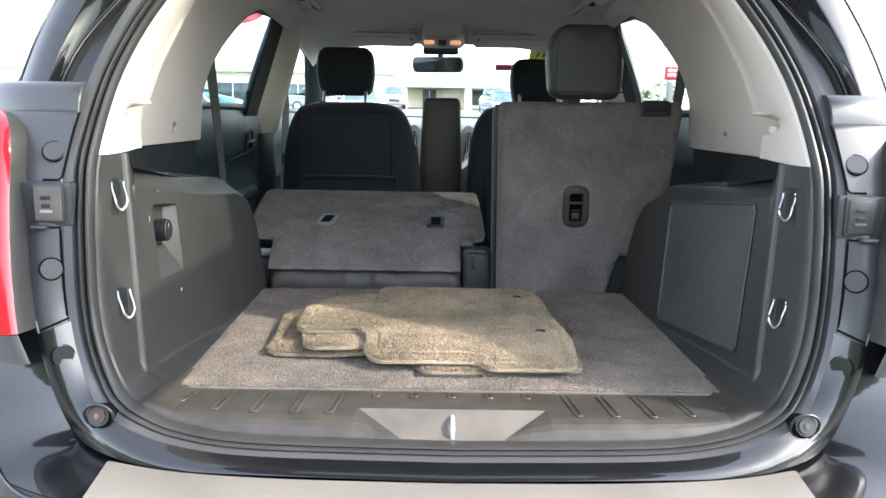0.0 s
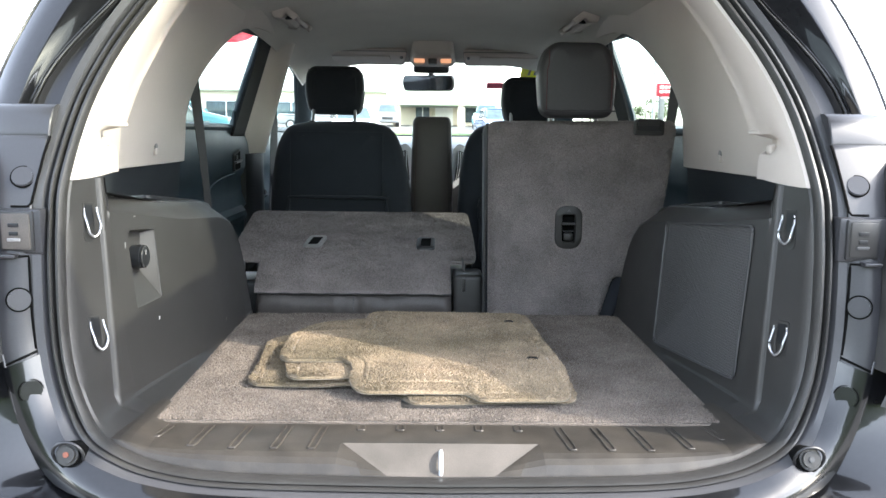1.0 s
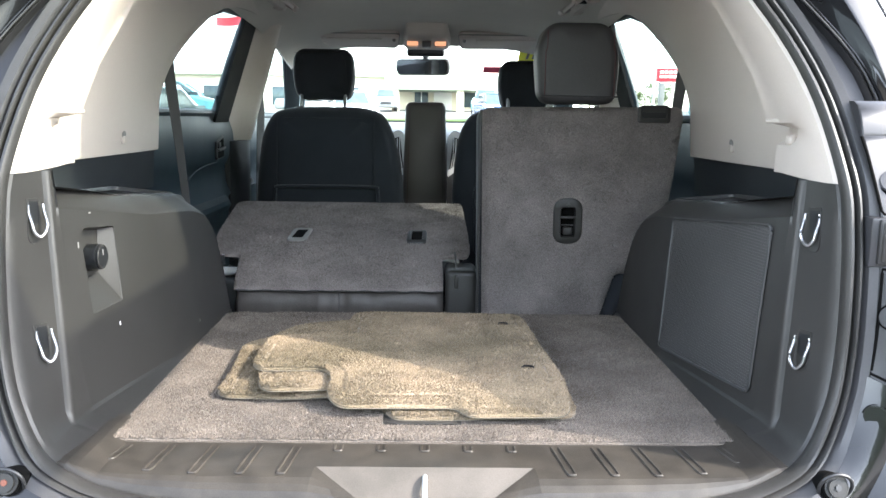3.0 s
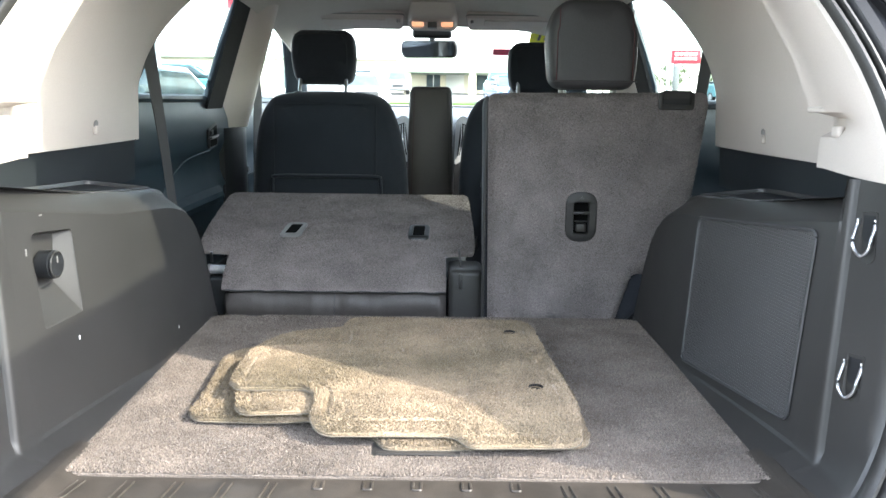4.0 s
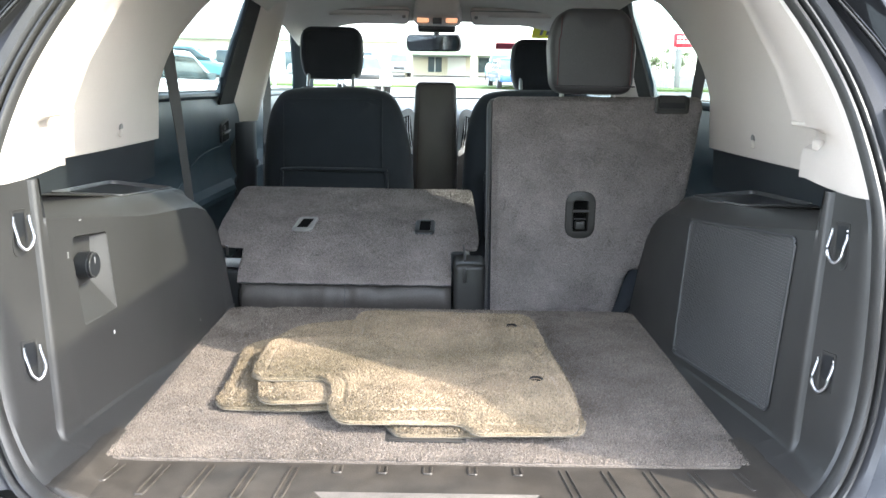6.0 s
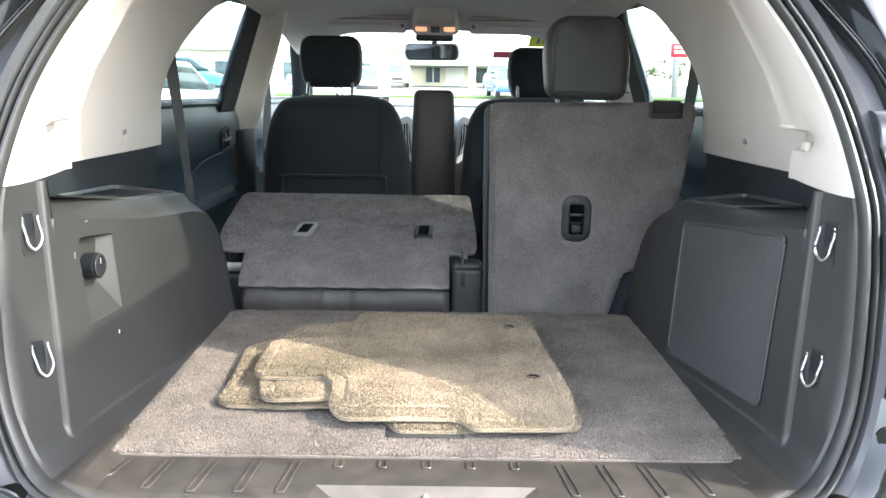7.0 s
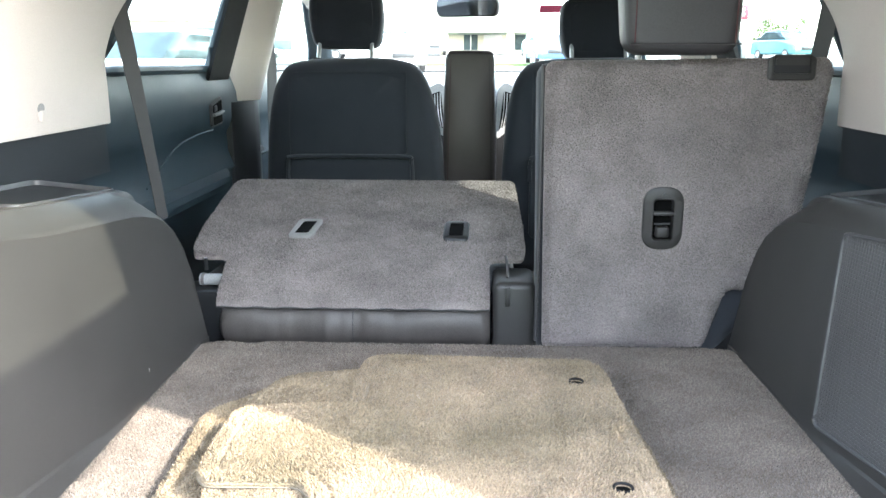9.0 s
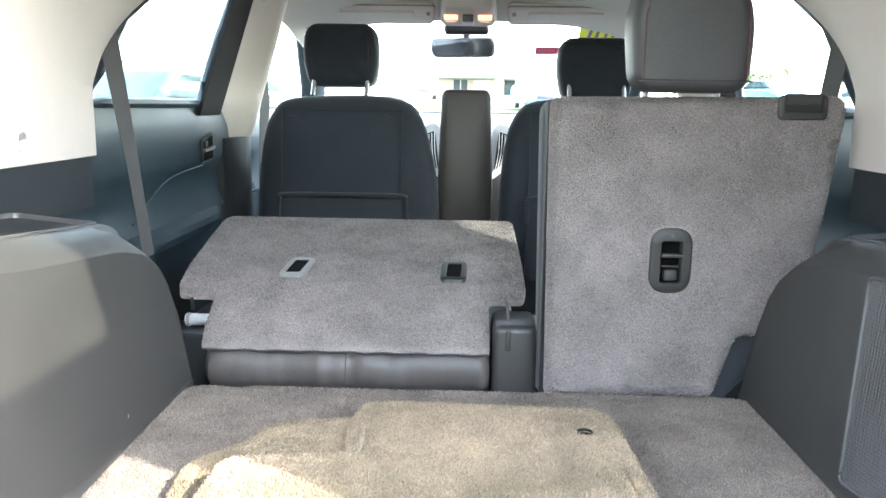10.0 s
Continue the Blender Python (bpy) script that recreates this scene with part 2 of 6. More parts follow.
def spline(ctrl, steps=6):
    """Catmull-Rom through the control points."""
    P = [Vector(c) for c in ctrl]
    out = []
    for i in range(len(P) - 1):
        p0, p1, p2, p3 = P[max(i - 1, 0)], P[i], P[i + 1], P[min(i + 2, len(P) - 1)]
        for k in range(steps):
            t = k / steps
            out.append(0.5 * ((2 * p1) + (p2 - p0) * t + (2 * p0 - 5 * p1 + 4 * p2 - p3) * t * t + (3 * p1 - p0 - 3 * p2 + p3) * t ** 3))
    return out + [P[-1]]


def rounded(poly, r, n=5):
    """Polygon with its corners rounded; r is one radius or one a corner."""
    P = [Vector(p) for p in poly]
    out = []
    for i, p in enumerate(P):
        ri = r[i] if isinstance(r, (list, tuple)) else r
        a, b = (P[i - 1] - p), (P[(i + 1) % len(P)] - p)
        d = min(ri, a.length * 0.49, b.length * 0.49)
        p0, p1 = p + a.normalized() * d, p + b.normalized() * d
        for k in range(n + 1):
            t = k / n
            out.append(p0 * (1 - t) ** 2 + p * 2 * t * (1 - t) + p1 * t * t)
    return out


def dense(poly, step):
    out = []
    for i, p in enumerate(poly):
        q = poly[(i + 1) % len(poly)]
        m = max(1, int((q - p).length / step))
        out += [p.lerp(q, k / m) for k in range(m)]
    return out


def inside(P, poly):
    x, y = P[:, 0], P[:, 1]
    res = np.zeros(len(P), bool)
    for (x0, y0), (x1, y1) in zip(poly, np.roll(poly, -1, 0)):
        if y0 == y1:
            continue
        hit = ((y0 > y) != (y1 > y)) & (x < (x1 - x0) * (y - y0) / (y1 - y0) + x0)
        res ^= hit
    return res


def slab(outline, top, thickness, step=0.012, edge=0.006, holes=(), bump=0.0, seed=0.0, groove=0.0):
    """A soft sheet: outline and holes in plan, top(x, y) gives its upper face, rounded at the edge."""
    from mathutils.geometry import delaunay_2d_cdt
    out = dense([Vector((p[0], p[1])) for p in outline], step)
    loops = [out] + [dense([Vector((p[0], p[1])) for p in h], 0.004) for h in holes]
    A = np.array([p[:] for p in sum(loops, [])])
    x0, y0 = A.min(0)
    x1, y1 = A.max(0)
    gx, gy = np.meshgrid(np.arange(x0 + step / 2, x1, step), np.arange(y0 + step / 2, y1, step))
    G = np.stack([gx.ravel(), gy.ravel()], 1)
    G += np.random.uniform(-0.2, 0.2, G.shape) * step
    d = np.sqrt(((G[:, None] - A[None]) ** 2).sum(2)).min(1)
    G = G[d > step * 0.55]
    verts = [Vector(p) for p in A] + [Vector(p) for p in G]
    faces, k = [], 0
    for l in loops:
        faces.append(list(range(k, k + len(l))))
        k += len(l)
    vo, _, fo, *_ = delaunay_2d_cdt(verts, [], faces, 0, 1e-6)
    V = np.array([v[:] for v in vo])
    mids = np.array([V[list(f)].mean(0) for f in fo])
    ok = inside(mids, np.array([p[:] for p in loops[0]]))
    for l in loops[1:]:
        ok &= ~inside(mids, np.array([p[:] for p in l]))
    fo = [f for f, k in zip(fo, ok) if k]
    dist = np.sqrt(((V[:, None] - A[None]) ** 2).sum(2)).min(1)
    bm = bmesh.new()
    up = []
    for (x, y), d in zip(V, dist):
        drop = edge - math.sqrt(max(0.0, edge ** 2 - max(0.0, edge - d) ** 2)) if edge else 0
        w = noise.noise(Vector((x * 45 + seed, y * 45, seed))) * bump + noise.noise(Vector((x * 160, y * 160 + seed, 3))) * bump * 0.7
        dip = groove * math.exp(-((d - 0.024) / 0.004) ** 2) if groove else 0
        up.append(bm.verts.new((x, y, top(x, y) - drop + w - dip)))
    lo = [bm.verts.new((x, y, top(x, y) - thickness)) for x, y in V]
    count = {}
    for f in fo:
        if len(f) < 3:
            continue
        if len(set(f)) < 3 or bm.faces.get([up[i] for i in f]):
            continue
        bm.faces.new([up[i] for i in f])
        bm.faces.new([lo[i] for i in reversed(f)])
        for i, a in enumerate(f):
            b = f[(i + 1) % len(f)]
            count[(a, b)] = count.get((a, b), 0) + 1
    for a, b in list(count):
        if (b, a) not in count:
            bm.faces.new((up[b], up[a], lo[a], lo[b]))
    bmesh.ops.recalc_face_normals(bm, faces=bm.faces[:])
    return bm


def pillow(outline, back, front, edge, to3d, dome=0.0, levels=4):
    """A padded block from a flat outline: its face stands at back, its other face at front, with rounded rims.
    to3d(u, v, d) places a point."""
    c = sum((Vector(p) for p in outline), Vector((0, 0))) / len(outline)
    rings = []

    def ring(inset, depth):
        r = []
        for i, p in enumerate(outline):
            q = Vector(p)
            t = (Vector(outline[(i + 1) % len(outline)]) - Vector(outline[i - 1])).normalized()
            nrm = Vector((t.y, -t.x))
            if nrm.dot(q - c) < 0:
                nrm = -nrm
            q = q - nrm * inset
            r.append(to3d(q.x, q.y, depth))
        return r

    def scaled(s, depth):
        return [to3d(*(c + (Vector(p) - c) * s), depth) for p in outline]
    rings += [scaled(0.02, back - dome), scaled(0.4, back - dome * 0.85), scaled(0.75, back - dome * 0.4)]
    for k in range(levels + 1):
        a = math.pi / 2 * k / levels
        rings.append(ring(edge * (1 - math.sin(a)), back + edge * (1 - math.cos(a))))
    for k in range(levels + 1):
        a = math.pi / 2 * k / levels
        rings.append(ring(edge * (1 - math.cos(a)), front - edge * (1 - math.sin(a))))
    rings += [scaled(0.6, front), scaled(0.02, front)]
    return loft(rings, closed=True, caps=True)


def plate(outline, to3d, d0, d1, bev=0.002):
    """A flat plate of any outline between two depths, with a small chamfer."""
    bm = bmesh.new()
    f = bm.faces.new([bm.verts.new(to3d(p[0], p[1], d1)) for p in outline])
    ext = bmesh.ops.extrude_face_region(bm, geom=[f])
    new_v = [g for g in ext["geom"] if isinstance(g, bmesh.types.BMVert)]
    off = to3d(0, 0, d0) - to3d(0, 0, d1)
    for v in new_v:
        v.co += off
    bmesh.ops.recalc_face_normals(bm, faces=bm.faces[:])
    if bev:
        bmesh.ops.bevel(bm, geom=[e for e in bm.edges if len(e.link_faces) == 2 and e.calc_face_angle() > 0.9], offset=bev, segments=2, affect="EDGES")
    return bm


def disc(center, r, depth, axis, n=20, bev=0.002):
    """A short cylinder whose face looks along axis."""
    t = bmesh.new()
    bmesh.ops.create_cone(t, cap_ends=True, segments=n, radius1=r, radius2=r, depth=depth)
    if bev:
        bmesh.ops.bevel(t, geom=[e for e in t.edges if e.calc_face_angle() > 1.0], offset=bev, segments=2, affect="EDGES")
    q = Vector(axis).to_track_quat("Z", "Y").to_matrix().to_4x4()
    return turned(t, Matrix.Translation(center) @ q)


def rect(u0, u1, v0, v1, r=0.0, n=5):
    p = [(u0, v0), (u1, v0), (u1, v1), (u0, v1)]
    return rounded([Vector(q) for q in p], r, n) if r else [Vector(q) for q in p]


def mid(y):
    """The car's middle line."""
    return 0.018 - 0.0105 * min(max(y - 1.25, 0), 1)


def S(side, hw, y, z):
    return Vector((mid(y) + side * hw, y, z))


def lerp_table(tab, t):
    for (a, *p), (b, *q) in zip(tab, tab[1:]):
        if t <= b:
            k = min(1, max(0, (t - a) / (b - a)))
            return [u + (w - u) * k for u, w in zip(p, q)]
    return list(tab[-1][1:])


def smooth01(t):
    t = min(1, max(0, t))
    return t * t * (3 - 2 * t)


def pile(name, outline, holes, place, up, spacing, height, parent, mat, seed=0, edge=0.006, groove=0.0):
    """Short tufts standing on a carpet given by its outline; place(x, y) is its upper face."""
    rng = np.random.default_rng(seed)
    A = np.array([p[:2] for p in outline], float)
    gx, gy = np.meshgrid(np.arange(A[:, 0].min(), A[:, 0].max(), spacing), np.arange(A[:, 1].min(), A[:, 1].max(), spacing))
    P = np.stack([gx.ravel(), gy.ravel()], 1)
    P += rng.uniform(-0.5, 0.5, P.shape) * spacing
    keep = inside(P, A)
    for h in holes:
        keep &= ~inside(P, np.array([q[:2] for q in h], float))
    P = P[keep]
    loop = np.array([p[:2] for p in dense([Vector(q[:2]) for q in outline], 0.003)])
    d = np.concatenate([np.sqrt(((c[:, None] - loop[None]) ** 2).sum(2)).min(1) for c in np.array_split(P, max(1, len(P) // 2000))])
    P, d = P[d > 0.0012], d[d > 0.0012]
    drop = edge - np.sqrt(np.maximum(0, edge ** 2 - np.maximum(0, edge - d) ** 2))
    drop = drop + groove * np.exp(-((d - 0.024) / 0.0035) ** 2)
    up = Vector(up)
    base = np.array([place(x, y)[:] for x, y in P]) - np.array(up)[None] * drop[:, None]
    e1 = np.array((1.0, 0, 0))
    e2 = np.cross(np.array(up), e1)
    ang = np.array([noise.noise(Vector((x * 7 + seed, y * 7, 1.5))) * 5 + noise.noise(Vector((x * 28, y * 28 + seed, 7))) * 2 for x, y in P])
    ang += rng.normal(0, 0.7, len(P))
    lean = 0.3 + 0.7 * rng.random(len(P))
    h = height * rng.uniform(0.55, 1.2, len(P))
    apex = base + np.array(up)[None] * h[:, None] + (np.cos(ang)[:, None] * e1 + np.sin(ang)[:, None] * e2) * (lean * h)[:, None]
    turn = rng.uniform(0, 6.28, len(P))
    r = spacing * rng.uniform(0.55, 0.8, len(P))
    feet = [base - np.array(up)[None] * 0.001 + (np.cos(turn + k * 2.094)[:, None] * e1 + np.sin(turn + k * 2.094)[:, None] * e2) * r[:, None] for k in range(3)]
    V = np.stack(feet + [apex], 1).reshape(-1, 3) - np.array(place_of(parent))[None]
    b = np.arange(len(P)) * 4
    F = np.concatenate([np.stack([b + i, b + (i + 1) % 3, b + 3], 1) for i in range(3)])
    me = bpy.data.meshes.new(name)
    me.from_pydata(V, [], F)
    me.materials.append(mat)
    ob = new(name, me)
    ob.parent = parent
    return tagged(ob, kind="stuff")


# ---- the car's shell ----
# rim of the tailgate opening: half width, y, z from the sill's middle up to the roof's middle
RIM = [(0.0, 1.20, 0.717), (0.30, 1.208, 0.719), (0.42, 1.22, 0.728), (0.491, 1.235, 0.746), (0.538, 1.25, 0.776), (0.57, 1.262, 0.844), (0.585, 1.275, 0.912),
       (0.59, 1.285, 1.0), (0.592, 1.30, 1.09), (0.59, 1.325, 1.17), (0.575, 1.41, 1.30), (0.53, 1.51, 1.43), (0.45, 1.60, 1.55), (0.25, 1.68, 1.645), (0.0, 1.70, 1.665)]
HALF = spline(RIM, 5)
# outward way at each rim point: to the side, and to the rear along the sill
OUT = []
for i, p in enumerate(HALF):
    a, b = HALF[max(i - 1, 0)], HALF[min(i + 1, len(HALF) - 1)]
    t = Vector((b.x - a.x, 0, b.z - a.z)).normalized()
    o = Vector((t.z, 0, -t.x))
    low = smooth01((0.86 - p.z) / 0.12)
    o = Vector((o.x, -0.95 * low * abs(o.z) - 0.1, o.z * (1 - 0.55 * low)))
    OUT.append(o.normalized())


def rim_ring(dn, dy, lo=0, hi=None):
    """The rim moved outwards by dn and along y by dy, all the way round."""
    hi = hi or len(HALF)
    pts = [(HALF[i] + OUT[i] * dn + Vector((0, dy, 0))) for i in range(lo, hi)]
    right = [S(1, p.x, p.y, p.z) for p in pts]
    left = [S(-1, p.x, p.y, p.z) for p in pts]
    return left[::-1] + right[1:] if lo == 0 else (left, right)


car = thing("car", (mid(1.3), 1.25, 0), "black sport utility car with its rear opening bare, parked on asphalt", "car")
# the top of a full ring doubles at the roof's middle, so rings stop at the rim's last point
seal = loft([rim_ring(dn, dy) for dn, dy in ((0.006, 0.012), (0.001, 0.003), (0.0025, -0.009), (0.0065, -0.0145), (0.0105, -0.0135), (0.0128, -0.008), (0.0135, 0.004), (0.0155, 0.004),
                                              (0.0165, -0.008), (0.0195, -0.0135), (0.0225, -0.0125), (0.0245, -0.007), (0.0252, 0.003), (0.0285, 0.003))])
part("weatherstrip", seal, SEAL, car, "ribbed black rubber weatherstrip round the tailgate opening")
part("rim_flange", thick(loft([rim_ring(0.028, 0.0), rim_ring(0.033, -0.010), rim_ring(0.045, -0.012), rim_ring(0.05, 0.0)]), 0.002), FLANGE, car, "dull grey painted body flange")

# jamb panels beside the opening, and the painted sill behind the seal
JAMB_OUT = [(0.0, 1.112, 0.690), (0.30, 1.122, 0.691), (0.44, 1.140, 0.692), (0.53, 1.170, 0.697), (0.60, 1.208, 0.716), (0.648, 1.225, 0.80), (0.673, 1.24, 0.90),
            (0.686, 1.262, 1.0), (0.692, 1.285, 1.09), (0.698, 1.318, 1.17), (0.70, 1.40, 1.255)]
N_LOW = [i for i, p in enumerate(HALF) if p.z <= 0.905]
N_UP = [i for i, p in enumerate(HALF) if 0.885 <= p.z <= 1.235]


def jamb_outer(z_or_i):
    p = HALF[z_or_i]
    best = spline(JAMB_OUT, 8)
    k = z_or_i / (len(HALF) - 1) * (len(RIM) - 1) / (len(JAMB_OUT) - 1)
    return best[min(len(best) - 1, int(round(k * (len(best) - 1))))]


def jamb_at(side, z, f, lift=0.0):
    """A point of the jamb's skin by height and by its share from the flange outwards."""
    i = next(k for k, (p, q) in enumerate(zip(HALF, HALF[1:])) if p.z <= z <= q.z)
    t = (z - HALF[i].z) / max(1e-6, HALF[i + 1].z - HALF[i].z)
    pts = []
    for k in (i, i + 1):
        p = (HALF[k] + OUT[k] * 0.045 + Vector((0, -0.008, 0))).lerp(jamb_outer(k), f)
        pts.append(S(side, p.x, p.y - 0.010 * math.sin(math.pi * f) - lift, p.z))
    return pts[0].lerp(pts[1], t)


def jamb_strip(side, idx, f0, f1, lift=0.0, n=5):
    rings = []
    for k in range(n + 1):
        f = f0 + (f1 - f0) * k / n
        ring = []
        for i in idx:
            a = HALF[i] + OUT[i] * 0.045 + Vector((0, -0.008, 0))
            b = jamb_outer(i)
            p = a.lerp(b, f) + Vector((0, -0.010 * math.sin(math.pi * f) - lift, 0))
            ring.append(S(side, p.x, p.y, p.z))
        rings.append(ring)
    return loft(rings)


def rim_at_z(z):
    for a, b in zip(HALF, HALF[1:]):
        if a.z <= z <= b.z and b.z > a.z:
            return a.lerp(b, (z - a.z) / (b.z - a.z))
    return HALF[-1]


SHOULDER = [(1.10, 1.279), (1.122, 1.283), (1.16, 1.297), (1.19, 1.310), (1.218, 1.323), (1.2245, 1.3262), (1.227, 1.3295), (1.231, 1.3295), (1.25, 1.337), (1.264, 1.344), (1.272, 1.350), (1.277, 1.360), (1.278, 1.40), (1.278, 1.47)]


def shoulder_y(z):
    return lerp_table(SHOULDER, z)[0]


for side in (-1, 1):
    part("rear_quarter_corner", thick(jamb_strip(side, N_LOW, 0.0, 1.0), 0.004), PAINT, car, "glossy black painted corner panel")
    part("jamb_panel", thick(jamb_strip(side, N_UP, 0.0, 1.02), 0.004), JAMB, car, "satin black jamb panel")
    for line in (((1.042, 0.6), (1.043, 0.33), (1.043, 0.10), (1.036, 0.09), (1.0, 0.08), (0.95, 0.07), (0.906, 0.05)), ((0.902, 0.02), (0.901, 0.35), (0.90, 0.7), (0.899, 0.98))):
        part("panel_seam", tube([jamb_at(side, z, f, 0.0004) for z, f in line], 0.0021, 6), WELL, car)
    for z in (0.858, 0.98, 1.1635):
        p = jamb_at(side, z, 0.33, 0.002)
        if z > 1.1:
            p = S(side, 0.654, shoulder_y(z) - 0.001, z)
        u, w = jamb_at(side, z, 0.36) - jamb_at(side, z, 0.26), jamb_at(side, z + 0.012, 0.31) - jamb_at(side, z - 0.012, 0.31)
        n = u.cross(w).normalized()
        n = n if n.y < 0 else -n
        if z < 0.9:
            n = (n + Vector((0, -0.05, -0.12))).normalized()
        u = w.cross(n).normalized()
        w = n.cross(u)
        plug = part("rubber_plug", disc(p, 0.0165, 0.006, n, 28, 0.0012), JAMB if z > 0.9 else PAINT, car, "round blind plug in the jamb")
        ring = [p - n * 0.0005 + (u * math.cos(a) + w * math.sin(a)) * 0.0178 for a in [2 * math.pi * k / 28 for k in range(28)]]
        part("plug_rim", tube(ring, 0.0013, 6, closed=True), WELL, plug)
    # striker with its housing
    c = jamb_at(side, 1.082, 0.33)
    c.y += 0.006
    hous = part("striker_housing", box(c.x - (0.046 if side < 0 else 0.036), c.x + (0.046 if side > 0 else 0.036), c.y - 0.010, c.y + 0.03, c.z - 0.036, c.z + 0.034, 0.004), JAMB, car, "grey gate wedge housing")
    part("striker_frame", box(c.x - 0.026, c.x + 0.026, c.y - 0.015, c.y - 0.008, c.z - 0.032, c.z + 0.032, 0.003), RUBBER, hous)
    seat_plate = part("striker_plate", box(c.x - 0.022, c.x + 0.022, c.y - 0.018, c.y - 0.012, c.z - 0.028, c.z + 0.028, 0.003), WORN_SHEEN_PLASTIC if side < 0 else BLACK_PLASTIC, hous, "worn dark wedge plate")
    part("wedge", box(c.x + side * 0.012 - 0.014, c.x + side * 0.012 + 0.014, c.y - 0.030, c.y - 0.01, c.z - 0.040, c.z - 0.034, 0.002), JAMB, hous)
    # proud dark blocks stand in for the shade inside two slits
    for dz, w in ((0.010, 0.008), (-0.003, 0.007)):
        part("striker_slit_shade", box(c.x - 0.002 - w, c.x - 0.002 + w, c.y - 0.0195, c.y - 0.0175, c.z + dz - 0.0032, c.z + dz + 0.0032, 0.0008), DARK_PLASTIC, seat_plate)
    # painted glint: a grey bar, paler on the left plate
    part("striker_glint", box(c.x - 0.012, c.x + 0.008, c.y - 0.0205, c.y - 0.0175, c.z - 0.015, c.z - 0.010, 0.001), GREY_PLASTIC if side < 0 else GREY_TRIM, seat_plate)
    # bump stop
    b = S(side, 0.560, 1.208, 0.748)
    stop = part("bump_stop", disc(b, 0.0205, 0.03, (0, -0.95, 0.3), 32, 0.003), WELL, car, "round rubber bump stop")
    part("stop_pad", disc(b + Vector((side * 0.001, -0.016, 0.006)), 0.0165, 0.010, (0, -0.95, 0.3), 28, 0.004), BLACK_PLASTIC, stop)
    part("stop_screw", disc(b + Vector((side * 0.001, -0.0215, 0.008)), 0.0045, 0.002, (0, -0.95, 0.3), 14, 0.0006), RUST if side < 0 else GREY_TRIM, stop)
    ring = [b + Vector((side * 0.001 + 0.0225 * math.cos(a), -0.0135 - 0.0064 * math.sin(a), 0.005 + 0.0216 * math.sin(a))) for a in [2 * math.pi * k / 32 for k in range(32)]]
    part("stop_collar", tube(ring, 0.0026, 8, closed=True), RUBBER, stop)
    # tail lamp: a dark side next to the jamb, then the red lens round the corner
    def lamp_ring(z, cols):
        i = lerp_table([(0.80, 0.648, 1.226), (0.90, 0.675, 1.243), (1.0, 0.688, 1.264), (1.09, 0.695, 1.287), (1.17, 0.700, 1.312), (1.26, 0.706, 1.345)], z)
        return [S(side, i[0] + h, i[1] + y, z) for h, y in cols]
    zs = (0.885, 0.892, 0.93, 0.98, 1.03, 1.08, 1.12, 1.16, 1.185, 1.205, 1.218, 1.225)
    shrink = lambda z: 1 - math.sqrt(max(0.0, 1 - (max(0.0, z - 1.165) / 0.061) ** 2))
    side_cols = lambda z: [(h + 0.045 * shrink(z), y + 0.05 * shrink(z)) for h, y in ((0.0, 0.03), (-0.001, 0.0), (-0.0005, -0.006), (0.003, -0.026), (0.007, -0.042), (0.0095, -0.046))]
    lens_cols = lambda z: [(h + 0.045 * shrink(z), y + 0.05 * shrink(z)) for h, y in ((0.0095, -0.045), (0.013, -0.049), (0.022, -0.051), (0.05, -0.042), (0.085, -0.015), (0.12, 0.04), (0.145, 0.13), (0.15, 0.22))]
    lamp = part("tail_lamp", thick(loft([lamp_ring(z, lens_cols(z)) for z in zs]), 0.003), RED_LENS, car, "red tail lamp lens")
    part("lamp_side", thick(loft([lamp_ring(z, side_cols(z)) for z in zs]), 0.003), BLACK_PLASTIC, lamp, "matte black side of the lamp")
    # plain dark grey band under the red lens
    part("lower_lamp_band", thick(loft([lamp_ring(z, [(h, y + 0.3 * (0.885 - z)) for h, y in lens_cols(z)]) for z in (0.835, 0.86, 0.883)]), 0.003), GREY_TRIM, lamp, "dark grey band below the red lens")
    # quarter panel and rear bumper corner outside the jamb
    secs = []
    for z, h0, y0 in ((0.42, 0.72, 1.30), (0.60, 0.73, 1.28), (0.72, 0.715, 1.265), (0.85, 0.70, 1.25), (0.90, 0.70, 1.25), (1.0, 0.715, 1.285), (1.17, 0.735, 1.34), (1.235, 0.745, 1.40), (1.26, 0.74, 1.44)):
        secs.append([S(side, h, y, z) for h, y in ((h0 - 0.03, y0 - 0.006), (h0, y0 + 0.01), (h0 + 0.05, y0 + 0.06), (h0 + 0.11, y0 + 0.2), (h0 + 0.15, y0 + 0.45), (h0 + 0.165, y0 + 1.0), (h0 + 0.165, 4.6), (h0 + 0.12 - 0.06 * (z > 0.95), 5.2 if z > 0.95 else 5.55), (h0 + 0.02, 5.3 if z > 0.95 else 5.8))])
    part("side_panel", thick(loft(secs), 0.004), PAINT, car, "glossy black quarter panel")

bump_top = [(0.0, 1.108, 0.6895), (0.25, 1.115, 0.6895), (0.42, 1.133, 0.690), (0.535, 1.166, 0.691)]
bump_low = [(0.0, 1.0, 0.679), (0.25, 1.005, 0.679), (0.42, 1.018, 0.680), (0.53, 1.05, 0.682)]


def both(tab, dz=0.0, dy=0.0):
    pts = spline(tab, 6)
    return [S(-1, p.x, p.y + dy, p.z + dz) for p in pts][::-1] + [S(1, p.x, p.y + dy, p.z + dz) for p in pts][1:]


